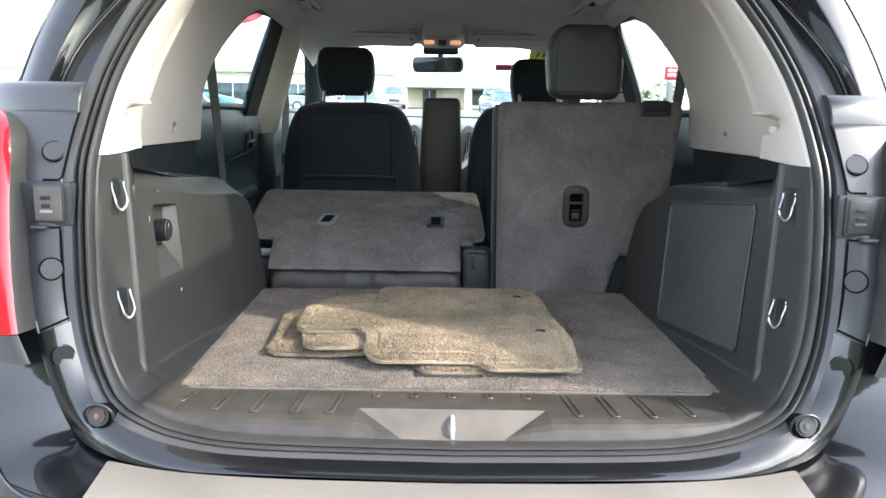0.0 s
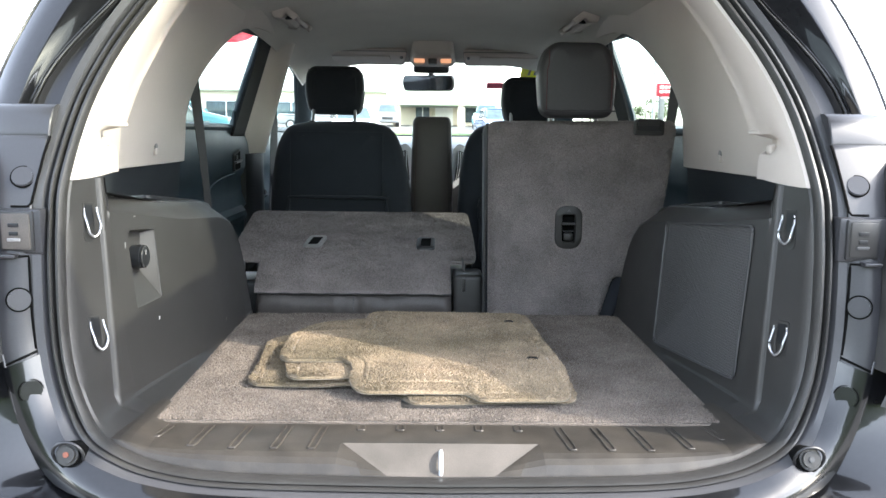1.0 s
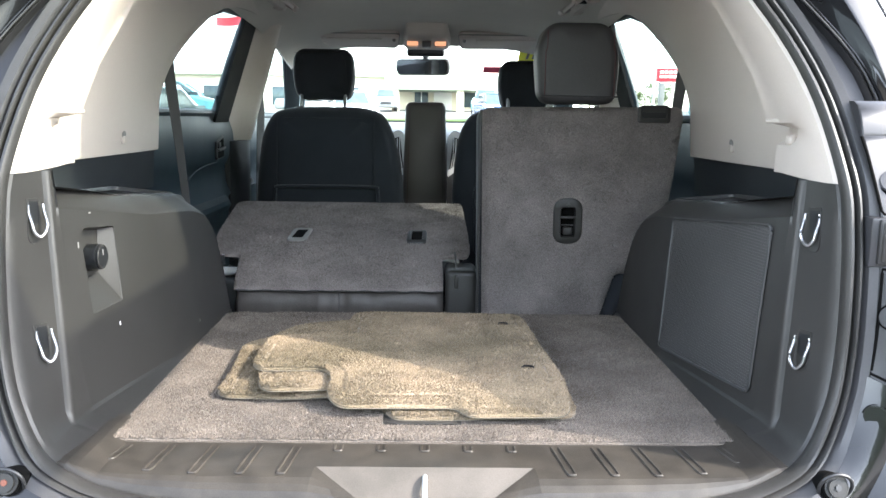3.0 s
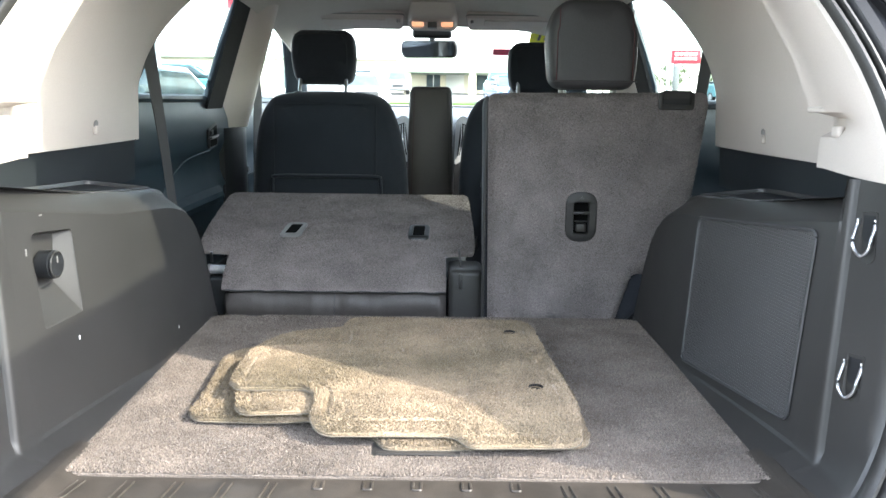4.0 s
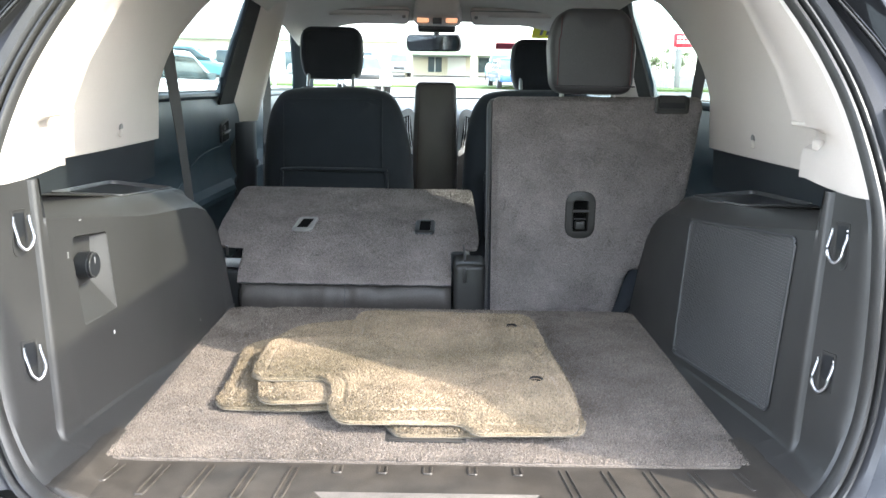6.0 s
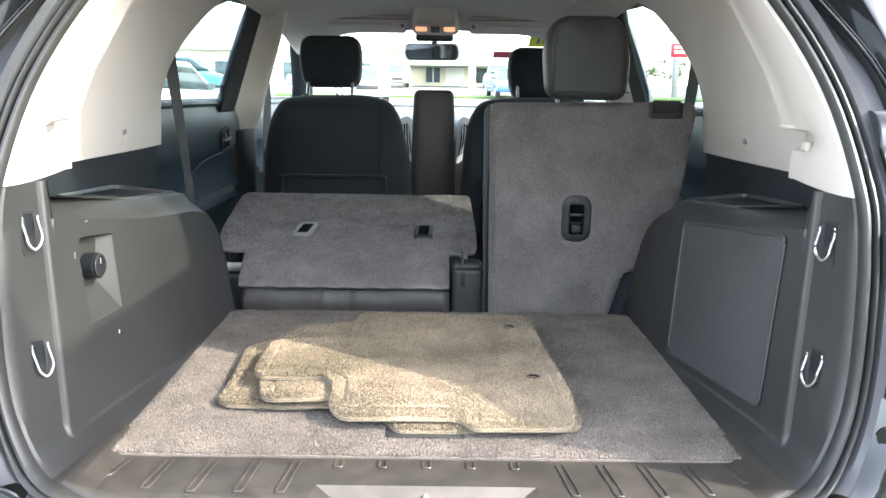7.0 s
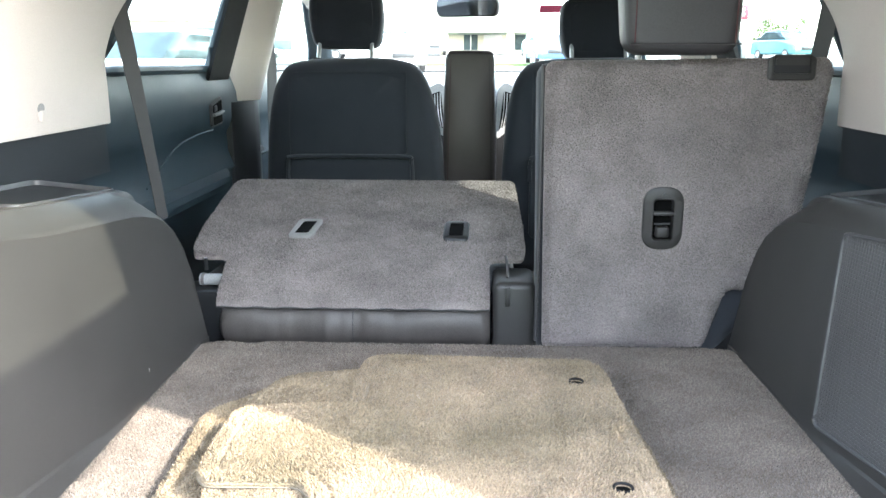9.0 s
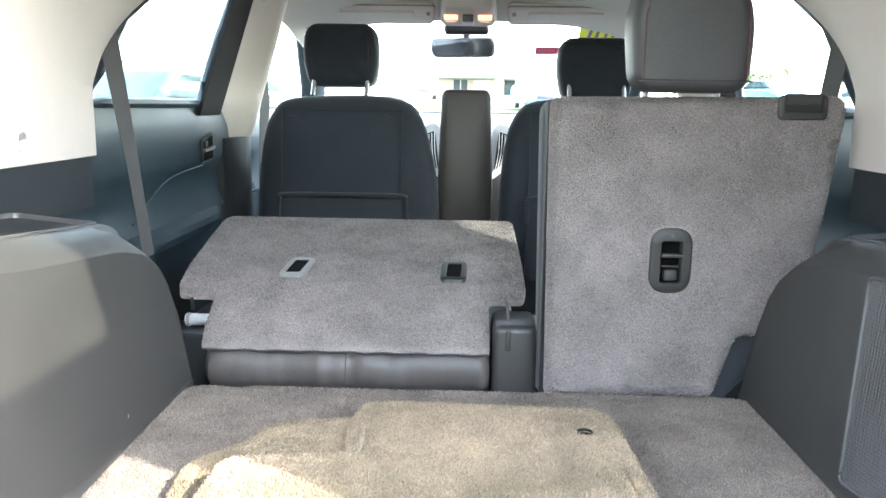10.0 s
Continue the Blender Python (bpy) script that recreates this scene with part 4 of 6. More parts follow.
for side in (-1, 1):
    t = thing("pillar_trim", S(side, 0.62, 1.5, 1.2), ("beige plastic pillar trim over a black plastic rear cover"), "trim panel", "structure")
    # dark cover behind the seal with two tie-down loops
    rings = []
    for z in (0.747, 0.753, 0.7605, 0.7695, 0.775, 0.79, 0.81, 0.84, 0.88, 0.93, 1.0, 1.06, 1.085, 1.10, 1.13, 1.157):
        r, h = rim_at_z(z), panel_end(z)
        tuck = [(h - 0.0012, 1.43)] if z < 1.09 else [(h + 0.004, 1.416)]
        rings.append([S(side, r.x + 0.010, r.y + 0.004, z)] + [cover_at(side, z, k) for k in (0.0, 0.2, 0.4, 0.6, 0.8, 0.92, 1.0)] + cover_corner(side, z) + [S(side, *q, z) for q in tuck])
    part("rear_cover", thick(loft(rings), 0.003), BLACK_PLASTIC, t, "black plastic cover")
    rings = []
    for z in (1.157, 1.17, 1.19, 1.203, 1.212, 1.222, 1.237, 1.246, 1.28, 1.33, 1.39, 1.45, 1.50, 1.54, 1.58, 1.60, 1.63):
        r = rim_at_z(z)
        h, y = lerp_table(RIDGE, z)
        q = quarter_hw(z)
        rings.append([S(side, a, b, z) for a, b in ((r.x + 0.010, r.y + 0.004), (r.x + 0.001, r.y + 0.012), *[((r.x + 0.001) * (1 - k) ** 2 + (r.x - 0.006) * 2 * k * (1 - k) + (h + 0.004) * k * k, (r.y + 0.012) * (1 - k) ** 2 + (r.y + 0.08) * 2 * k * (1 - k) + (y - 0.02) * k * k) for k in (0.12, 0.25, 0.42, 0.6, 0.8)], (h + 0.004, y - 0.02), (h + 0.002, y), (h + 0.012, y + 0.015), (q - 0.012, y + 0.06), (q, y + 0.09))])
    part("pillar_face", thick(loft(rings), 0.003), BEIGE, t, "beige plastic")
    # small clip cover and the step of the notch
    n = S(side, 0.610, 1.585, 1.246)
    part("notch_lip", box(n.x - 0.012, n.x + 0.012, n.y - 0.06, n.y + 0.02, n.z - 0.004, n.z + 0.004, 0.003, 3), BEIGE, t)
    part("notch_block", box(n.x + side * 0.010 - 0.006, n.x + side * 0.010 + 0.006, n.y - 0.055, n.y - 0.03, n.z - 0.040, n.z - 0.022, 0.005, 3), BEIGE, t)
    for z, k in ((1.089, 0.62), (0.904, 0.6)):
        c = cover_at(side, z, k)
        u, up = (cover_at(side, z, k + 0.1) - cover_at(side, z, k - 0.1)).normalized(), (cover_at(side, z + 0.02, k) - cover_at(side, z - 0.02, k)).normalized()
        out = u.cross(up).normalized()
        out = out if out.x * side < 0 else -out
        at = lambda a, b, d: c + u * a + up * b + out * d
        wide = (u + Vector((-side * 0.6, 0, 0))).normalized()
        arc = [(-0.0108, 0.020), (-0.0115, 0.0), (-0.0098, -0.018), (0.0, -0.0285), (0.0098, -0.018), (0.0115, 0.0), (0.0108, 0.020)]
        loop = [c + wide * q.x + up * q.y + out * (0.004 + 0.006 * smooth01((0.018 - q.y) / 0.03)) for q in spline([Vector((*q, 0)) for q in arc], 5)]
        hook = part("tie_down_loop", tube(loop, 0.0024, 8), CHROME, t, "chromed tie-down loop")
        # thin dark plate paints the shade of the slot behind the loop
        slot = rounded([Vector(v) for v in ((-0.0105, 0.026), (0.0105, 0.024), (0.0105, -0.010), (-0.0105, -0.010))], (0.002, 0.002, 0.008, 0.008), 4)
        part("loop_slot_shade", plate(slot, at, 0.0, 0.0009, 0.0003), DARK_PLASTIC, hook)
        cup = rounded([Vector(v) for v in ((-0.0155, 0.031), (0.0155, 0.029), (0.0155, -0.038), (-0.0155, -0.038))], (0.004, 0.004, 0.015, 0.015), 5)
        part("loop_recess", loft([[at(q.x, q.y, -0.001) for q in cup], [at(q.x * 0.98, q.y * 0.98, 0.0012) for q in cup], [at(q.x * 0.87, q.y * 0.87, 0.0008) for q in cup], [at(q.x * 0.5, q.y * 0.5, -0.0004) for q in cup], [at(q.x * 0.05, q.y * 0.05, -0.0004) for q in cup]], closed=True), BLACK_PLASTIC, hook)
    # quarter trim: dark band below, beige above, cut by the window's arch
    q = thing("quarter_trim", S(side, 0.69, 2.0, 1.07), "beige and black plastic quarter trim beside the cargo area", "trim panel", "structure")
    rows = []
    for z in (1.05, 1.08, 1.11, 1.14, 1.153):
        y1 = 2.292 + 0.05 * (1.153 - z) / 0.1
        rows.append([S(side, quarter_hw(z) + 0.008, 1.42 + (y1 - 1.42) * k / 8, z) for k in range(9)] + [S(side, quarter_hw(z) + 0.05, y1 + 0.004, z)])
    part("lower_band", thick(loft(rows), 0.003), BAND_PLASTIC, q, "dark lower band")
    arch = spline([Vector((0, y, z)) for y, z in ARCH], 4)
    rows = []
    for a in arch:
        h, y = lerp_table(RIDGE, a.z)
        y = y + 0.06
        rows.append([S(side, quarter_hw(a.z) - 0.006 * math.sin(math.pi * k / 8), y + (a.y - y) * k / 8, a.z) for k in range(9)] +
                    [S(side, quarter_hw(a.z) + 0.006, a.y + 0.006, a.z - 0.003), S(side, quarter_hw(a.z) + 0.05, a.y + 0.012, a.z - 0.006)])
    part("upper_trim", thick(loft(rows), 0.003), BEIGE, q, "beige plastic")
    sc = S(side, quarter_hw(1.198) - 0.009, 2.012 if side < 0 else 1.972, 1.198)
    screw = part("screw_cover", disc(sc, 0.009, 0.006, (-side, 0, 0), 18, 0.002), GREY_PLASTIC, q)
    part("screw_slot", box(sc.x - 0.004, sc.x + 0.004, sc.y - 0.006, sc.y + 0.006, sc.z - 0.022, sc.z - 0.004, 0.002), BEIGE, screw)
    # header rail over the doors and the front pillar
    rail = []
    for dz, dh in ((-0.004, 0.04), (-0.006, 0.0), (0.01, -0.015), (0.05, -0.05), (0.085, -0.10)):
        row = []
        for y, z, h in ((2.55, 1.542, 0.61), (2.64, 1.562, 0.608), (2.72, 1.574, 0.606), (2.80, 1.587, 0.604), (2.90, 1.595, 0.602), (3.0, 1.599, 0.60), (3.1, 1.60, 0.60), (3.5, 1.595, 0.595), (3.85, 1.565, 0.59)):
            k = smooth01((y - 2.54) / 0.5)
            zz = z + dz * (0.6 + 0.4 * k)
            row.append(S(side, (quarter_hw(zz) + 0.006 - 0.010 * smooth01((y - 2.55) / 0.16)) * (1 - k) + (h + dh) * k, y, zz))
        rail.append(row)
    part("roof_rail", thick(loft(rail), 0.003), BEIGE, q, "beige roof rail lining")
    apil = [[S(side, h + dh, y + dy, z) for h, y, z in ((0.72, 4.58, 1.18), (0.68, 4.35, 1.32), (0.635, 4.10, 1.46), (0.59, 3.85, 1.58))] for dh, dy in ((0.03, -0.09), (-0.02, -0.07), (-0.045, 0.0), (-0.03, 0.06), (0.03, 0.07))]
    part("front_pillar", thick(loft(apil), 0.003), DOOR_TRIM, q, "dark front pillar")
    # middle pillar: beige above, black below
    secs = lambda zs: [[S(side, lerp_table([(1.13, 0.762), (1.57, 0.635), (1.64, 0.61)], z)[0] + dh, y + 0.02 * (z - 1.15), z) for dh, y in ((0.05, 3.18), (0.02, 3.20), (0.0, 3.235), (-0.025, 3.275), (-0.055, 3.325), (-0.062, 3.36), (-0.05, 3.42), (0.05, 3.50))] for z in zs]
    part("middle_pillar", thick(loft(secs((1.148, 1.2, 1.3, 1.4, 1.5, 1.57, 1.62))), 0.003), BEIGE, q, "beige middle pillar")
    low = lambda zs: [[S(side, 0.762 + dh, y, z) for dh, y in ((0.05, 3.19), (0.0, 3.193), (-0.022, 3.197), (-0.03, 3.21), (-0.04, 3.27), (-0.055, 3.33), (-0.058, 3.365), (-0.048, 3.42), (0.05, 3.50))] for z in zs]
    part("pillar_foot", thick(loft(low((0.45, 0.8, 1.0, 1.147))), 0.003), DARK_PLASTIC, q, "black lower pillar cover")

# headliner
LINER_SIDE = [(0.0, 0.0), (0.25, 0.005), (0.4, 0.02), (0.5, 0.039), (0.56, 0.058), (0.60, 0.082), (0.628, 0.118)]
rows = []
for y, z in ((1.715, 1.66), (1.9, 1.678), (2.3, 1.695), (2.8, 1.695), (3.2, 1.675), (3.6, 1.63), (3.9, 1.572)):
    rows.append([S(1, h, y, z - dz) for h, dz in [(-a, b) for a, b in LINER_SIDE[:0:-1]] + LINER_SIDE])
ceiling = part("ceiling", thick(loft(rows), 0.006), LINER, None, "light beige woven headliner", kind="structure", category="ceiling")


# ---- doors ----
def car_door(side, y0, y1, name, label, front=False):
    d = thing(name, S(side, 0.76, (y0 + y1) / 2, 0.5), label, "car door", "structure")
    rows = []
    for z, dh in ((0.45, 0.02), (0.60, 0.0), (0.80, 0.0), (0.895, -0.004), (0.91, -0.045), (0.93, -0.055), (0.945, -0.05), (0.955, -0.012), (1.0, 0.004), (1.06, 0.006), (1.075, -0.004), (1.10, -0.012), (1.18, -0.014), (1.225, -0.008), (1.242, 0.0), (1.246, 0.012), (1.246, 0.04)):
        row = []
        for k in range(13):
            y = y0 + (y1 - y0) * k / 12
            arm = smooth01((y - y0 - 0.18) / 0.15) * smooth01((y1 - (0.03 if front else 0.14) - y) / 0.12)
            row.append(S(side, 0.752 + dh * (arm if dh < -0.03 else 1), y, z + 0.012 * (1 - k / 12) * (z > 1.1)))
        rows.append(row)
    part("door_panel", thick(loft(rows), 0.004), DOOR_TRIM, d, "dark blue-grey moulded door lining")
    hy = y1 - (0.16 if front else 0.27)
    hf = lambda u, v, d: S(side, 0.738 - d, hy + u, v)
    bez = rounded([Vector(q) for q in ((-0.052, 1.086), (0.046, 1.092), (0.046, 1.172), (-0.052, 1.152))], 0.010, 4)
    cells = [rounded([Vector(q) for q in c], 0.006, 3) for c in (((-0.044, 1.092), (0.038, 1.098), (0.038, 1.124), (-0.044, 1.118)), ((-0.044, 1.126), (0.038, 1.132), (0.038, 1.163), (-0.044, 1.146)))]
    h = part("handle_bezel", plate(bez, hf, 0.0, 0.008, 0.003), GREY_TRIM, d, "grey handle bezel")
    # flat black plates stand in for the shaded hollows
    for c in cells:
        part("hollow_shade", plate(c, hf, 0.006, 0.0086, 0.0), WELL, h)
    part("inner_handle", tube([hf(-0.046, 1.121, 0.012), hf(0.0, 1.124, 0.016), hf(0.040, 1.128, 0.012)], 0.0042, 8), GREY_PLASTIC, h, "grey inner door handle")
    part("lock_knob", plate(rounded([Vector(q) for q in ((-0.036, 1.130), (-0.012, 1.132), (-0.012, 1.150), (-0.036, 1.146))], 0.004, 3), hf, 0.008, 0.012, 0.002), GREY_TRIM, h)
    lean = lambda z: 0.752 - 0.30 * (z - 1.24)
    if front:
        fr = [(3.46, 1.24), (3.48, 1.56), (3.9, 1.555), (4.35, 1.32), (4.45, 1.24)]
    else:
        fr = [(2.36, 1.25), (2.44, 1.42), (2.62, 1.53), (2.82, 1.578), (3.10, 1.59), (3.05, 1.42), (3.03, 1.25)]
    loop = [Vector((0, y, z)) for y, z in fr]
    path = [S(side, lean(p.z), p.y, p.z) for p in dense(loop, 0.05)]
    frame_bm = tube(path, 0.012, 8, closed=True)
    part("window_frame", frame_bm, DOOR_TRIM, d, "dark window frame")
    if not front:
        band = [[S(side, lean(z) - 0.012, y + (z - 1.24) * 0.10, z) for y in (3.0, 3.02, 3.10, 3.16, 3.18)] for z in (1.22, 1.3, 1.4, 1.5, 1.6)]
        part("frame_cover", thick(loft(band), 0.01), MATTE_BLACK, d)
        sl = [[S(side, 0.735, 2.52, 0.985), S(side, 0.735, 2.7, 1.055), S(side, 0.735, 2.85, 1.075), S(side, 0.735, 3.0, 1.08)]]
        part("panel_crease", tube(spline(sl[0], 5), 0.0022, 6), DOOR_TRIM, d)
    bm = bmesh.new()
    bm.faces.new([bm.verts.new(S(side, lean(p.z) + 0.008, p.y, p.z)) for p in loop])
    pane = part("window_pane", thick(bm, 0.003), SIDE_GLASS if front else PRIVACY_PANE, d, "clear side window" if front else "tinted side window", smooth=False)
    pane.visible_shadow = not front
    return d


for side in (-1, 1):
    car_door(side, 2.18, 3.31, "door_1" if side < 0 else "door_2", "rear car door with dark blue-grey lining and a tinted window")
    car_door(side, 3.46, 4.55, "door_3" if side < 0 else "door_4", "front car door with dark blue-grey lining and a clear window", True)

# windscreen
bm = bmesh.new()
rows = [[S(1, h * s, y + 0.06 * (1 - (h / 0.62) ** 2), z) for h in (-0.62, -0.45, -0.2, 0, 0.2, 0.45, 0.62)] for y, z, s in ((3.86, 1.585, 1.0), (4.1, 1.463, 1.05), (4.55, 1.227, 1.15), (4.68, 1.16, 1.17))]
wind = part("windscreen", thick(loft(rows), 0.004), WINDSHIELD, None, "clear windscreen with dealer stickers at its top", kind="structure", category="window")
wind.visible_shadow = False


def on_screen(x, z):
    """A point just inside the windscreen."""
    y = 3.86 + (1.585 - z) / 0.508
    return Vector((x, y + 0.06 * (1 - (x / 0.66) ** 2) - 0.006, z))


for name, x0, x1, z0, z1, mat, label in (("windscreen_sticker", 0.268, 0.46, 1.462, 1.488, RED_FILM, "plain red sticker on the windscreen"),
                                         ("windscreen_sticker", 0.424, 0.585, 1.508, 1.556, YELLOW_FILM, "bright yellow sticker with dark marks on the windscreen")):
    rows = [[on_screen(x0 + (x1 - x0) * k / 6, z) for k in range(7)] for z in (z0, (z0 + z1) / 2, z1)]
    sticker = part(name, thick(loft(rows), 0.001), mat, None, label, category="sticker")
    if mat is YELLOW_FILM:
        for u in (0.458, 0.486, 0.520, 0.548):
            mark = [[on_screen(u + 0.006 * a + 0.004 * b, z0 + 0.012 + 0.024 * b) + Vector((0, -0.003, 0)) for a in (0, 1, 2)] for b in (0, 0.5, 1)]
            part("mark", thick(loft(mark), 0.0006), GREY_PLASTIC, sticker)


# ---- load floor and sill ----
def flat(z):
    return lambda x, y: z


fl = [(mid(1.35) - 0.487, 1.352), (mid(1.35) + 0.487, 1.352), (mid(1.95) + 0.497, 1.95), (mid(2.16) + 0.498, 2.155), (0.45, 2.165), (-0.36, 2.165), (-0.40, 2.15), (-0.43, 2.165), (mid(2.16) - 0.498, 2.155), (mid(1.95) - 0.497, 1.95)]
outline = rounded([Vector(p) for p in fl], [0.012, 0.012, 0.01, 0.02, 0.01, 0.01, 0.02, 0.02, 0.03, 0.01], 4)
part("floor", slab(outline, lambda x, y: 0.751, 0.02, 0.014, 0.003, bump=0.0008), CARPET, None, "grey carpeted load floor", kind="structure", category="floor")
part("under_floor", box(mid(1.6) - 0.60, mid(1.6) + 0.60, 1.24, 2.20, 0.655, 0.70, 0.0), RUBBER, None, "black tub under the load floor", kind="structure", category="floor", smooth=False)
load_floor = bpy.data.objects["floor"]
pile("carpet_nap", outline, [rect(-0.053, 0.077, 1.412, 1.468)], lambda x, y: Vector((x, y, 0.7518)), (0, 0, 1), 0.0025, 0.0021, load_floor, CARPET, 20, 0.003)
plate_ob = part("lift_handle", box(-0.053, 0.077, 1.412, 1.468, 0.742, 0.7525, 0.003), BLACK_PLASTIC, load_floor, "dark plastic lift handle plate")
part("handle_lip", box(-0.045, 0.069, 1.412, 1.422, 0.7525, 0.7545, 0.0008), BLACK_PLASTIC, plate_ob)

sill = thing("sill_plate", (mid(1.3), 1.27, 0.73), "dusty black plastic sill plate with ribs and a latch recess", "trim panel", "structure")
low_rim = [p for p in HALF if p.z < 0.80]


def sill_rear(h):
    """The seal's inner edge behind the sill, by half width: y and z."""
    return lerp_table([(p.x, p.y, p.z) for p in low_rim], abs(h))


SILL_H = [0.0, 0.03, 0.06, 0.094, 0.12, 0.145, 0.172, 0.188, 0.21, 0.26, 0.32, 0.38, 0.42, 0.46, 0.475, 0.49, 0.505, 0.52]
SILL_Y = [1.44, 1.40, 1.365, 1.352, 1.335, 1.31, 1.29, 1.272, 1.268, 1.26, 1.252, 1.24, 1.23, 1.222, 1.216]


def sill_z(h, y):
    yr, zr = sill_rear(h)
    t = min(1.0, max(0.0, (1.268 - y) / 0.062))
    roll = min(1.0, max(0.0, (1.248 - y) / (1.248 - min(yr + 0.006, 1.24))))
    top = 0.7448 - 0.003 * t
    lift = 0.014 * smooth01((abs(h) - 0.45) / 0.06)
    z = top + lift - (top + lift - zr - 0.001) * (1 - math.sqrt(max(0.0, 1 - roll * roll)))
    deep = 0.7448 - 0.0285 * t
    inner, outer = 0.157 - 0.074 * t, 0.159 + 0.004 * t
    k = min(1.0, max(0.0, (outer - abs(h)) / max(1e-4, outer - inner)))
    return z + (min(z, deep) - z) * k


rows = []
for y in SILL_Y:
    row = []
    t = min(1.0, max(0.0, (1.268 - y) / 0.062)) if y > 1.25 else min(1.0, 0.258 + 0.742 * (1.252 - y) / 0.036)
    inner, outer = 0.157 - 0.074 * t, 0.159 + 0.004 * t
    cols = [0.0, inner / 3, inner * 2 / 3, inner, (inner + outer) / 2, outer, 0.21] + [h for h in SILL_H if h > 0.22]
    for h in [-q for q in cols[:0:-1]] + cols:
        yr, zr = sill_rear(h)
        yy = y if y > 1.25 else yr + 0.005 + (1.252 - yr - 0.005) * (y - 1.216) / (1.252 - 1.216)
        row.append(S(1, h, yy, sill_z(h, yy)))
    rows.append(row)
rows.append([p + Vector((0, -0.005, -0.014)) for p in rows[-1]])
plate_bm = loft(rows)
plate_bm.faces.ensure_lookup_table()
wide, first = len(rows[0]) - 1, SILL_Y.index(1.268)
# recess floor gets the paler colour: dust plus painted sky gloss
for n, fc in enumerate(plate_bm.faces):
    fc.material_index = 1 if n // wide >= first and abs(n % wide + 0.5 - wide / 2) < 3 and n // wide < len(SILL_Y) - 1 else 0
part("plate_body", thick(plate_bm, 0.002), [DUSTY_PLASTIC, WORN_SHEEN_PLASTIC], sill, sharp=6)
rib_at = [(x, 1.338, 1.338 - l) for x, l in ((-0.452, 0.05), (-0.386, 0.085), (-0.32, 0.10), (-0.254, 0.115), (-0.195, 0.12), (0.20, 0.125), (0.262, 0.11), (0.324, 0.10), (0.39, 0.085), (0.455, 0.05))] + [(x, 1.344, 1.322) for x in (-0.132, -0.066, 0, 0.066, 0.132)]
for h, a, b in rib_at:
    off = 0.010 * (1 if h > 0 else -1) if abs(h) > 0.15 else 0
    b = max(b, 1.246)
    w = 0.0055
    loop = [(-w, 0.0), (-w, 0.5), (-w, 0.95), (0.0, 1.0), (w, 0.95), (w, 0.5), (w, 0.0)]
    u = [S(1, h + off * k + dx, a + (b - a) * k, sill_z(h, a + (b - a) * k) + 0.0006) for dx, k in loop]
    part("rib", tube(spline(u, 3), 0.0021, 6), DUSTY_PLASTIC, sill)
st = spline([(0.0, 1.250, 0.716), (0.0, 1.254, 0.734), (0.0, 1.244, 0.740), (0.0, 1.224, 0.737), (0.0, 1.211, 0.727), (0.0, 1.211, 0.712)], 5)
part("latch_striker", tube([S(1, p.x, p.y, p.z) for p in st], 0.0037, 10), SILVER, sill, "bare steel latch striker loop")

# ---- the folded seat ----
FOLD = [(2.285, 0.790), (2.31, 0.815), (2.36, 0.845), (2.43, 0.872), (2.52, 0.896), (2.70, 0.927), (2.80, 0.941), (2.89, 0.953)]


def fold_z(x, y):
    tab = [(a, b) for a, b in FOLD]
    return lerp_table(tab, y)[0] + 0.003


fold = thing("folded_rear_seat", (-0.24, 2.45, 0.60), "folded rear seat with dark grey carpeted back and two latch openings", "car seat")
fo = [(-0.505, 2.285), (0.058, 2.285), (0.056, 2.395), (0.070, 2.402), (0.128, 2.402), (0.136, 2.44), (0.128, 2.87), (0.118, 2.89), (-0.62, 2.89), (-0.628, 2.85), (-0.600, 2.44), (-0.585, 2.402), (-0.52, 2.402), (-0.508, 2.395)]
BEZELS = ((-0.361, 2.512, 0.005, GREY_PLASTIC), (-0.017, 2.505, 0.001, DARK_PLASTIC))
latch_hole = lambda cx, cy, sk, g: [Vector((cx + sx * (0.0155 + g) + sk * sy, cy + sy * (0.032 + g))) for sx, sy in ((-1, -1), (1, -1), (1, 1), (-1, 1))]
hole_l, hole_r = (latch_hole(cx, cy, sk, 0.003) for cx, cy, sk, m in BEZELS)
fold_out = rounded([Vector(p) for p in fo], [0.006, 0.006, 0.01, 0.01, 0.012, 0.02, 0.02, 0.012, 0.02, 0.03, 0.02, 0.012, 0.01, 0.01], 3)
part("seat_back", slab(fold_out, fold_z, 0.015, 0.014, 0.008, holes=[hole_l, hole_r], bump=0.0009), SEAT_CARPET, fold, "dark grey carpeted seat back")
pile("carpet_nap", fold_out, [latch_hole(cx, cy, sk, 0.010) for cx, cy, sk, m in BEZELS], lambda x, y: Vector((x, y, fold_z(x, y) + 0.0008)), Vector((0, -0.2, 1)).normalized(), 0.0026, 0.0021, fold, SEAT_CARPET, 21, 0.008)
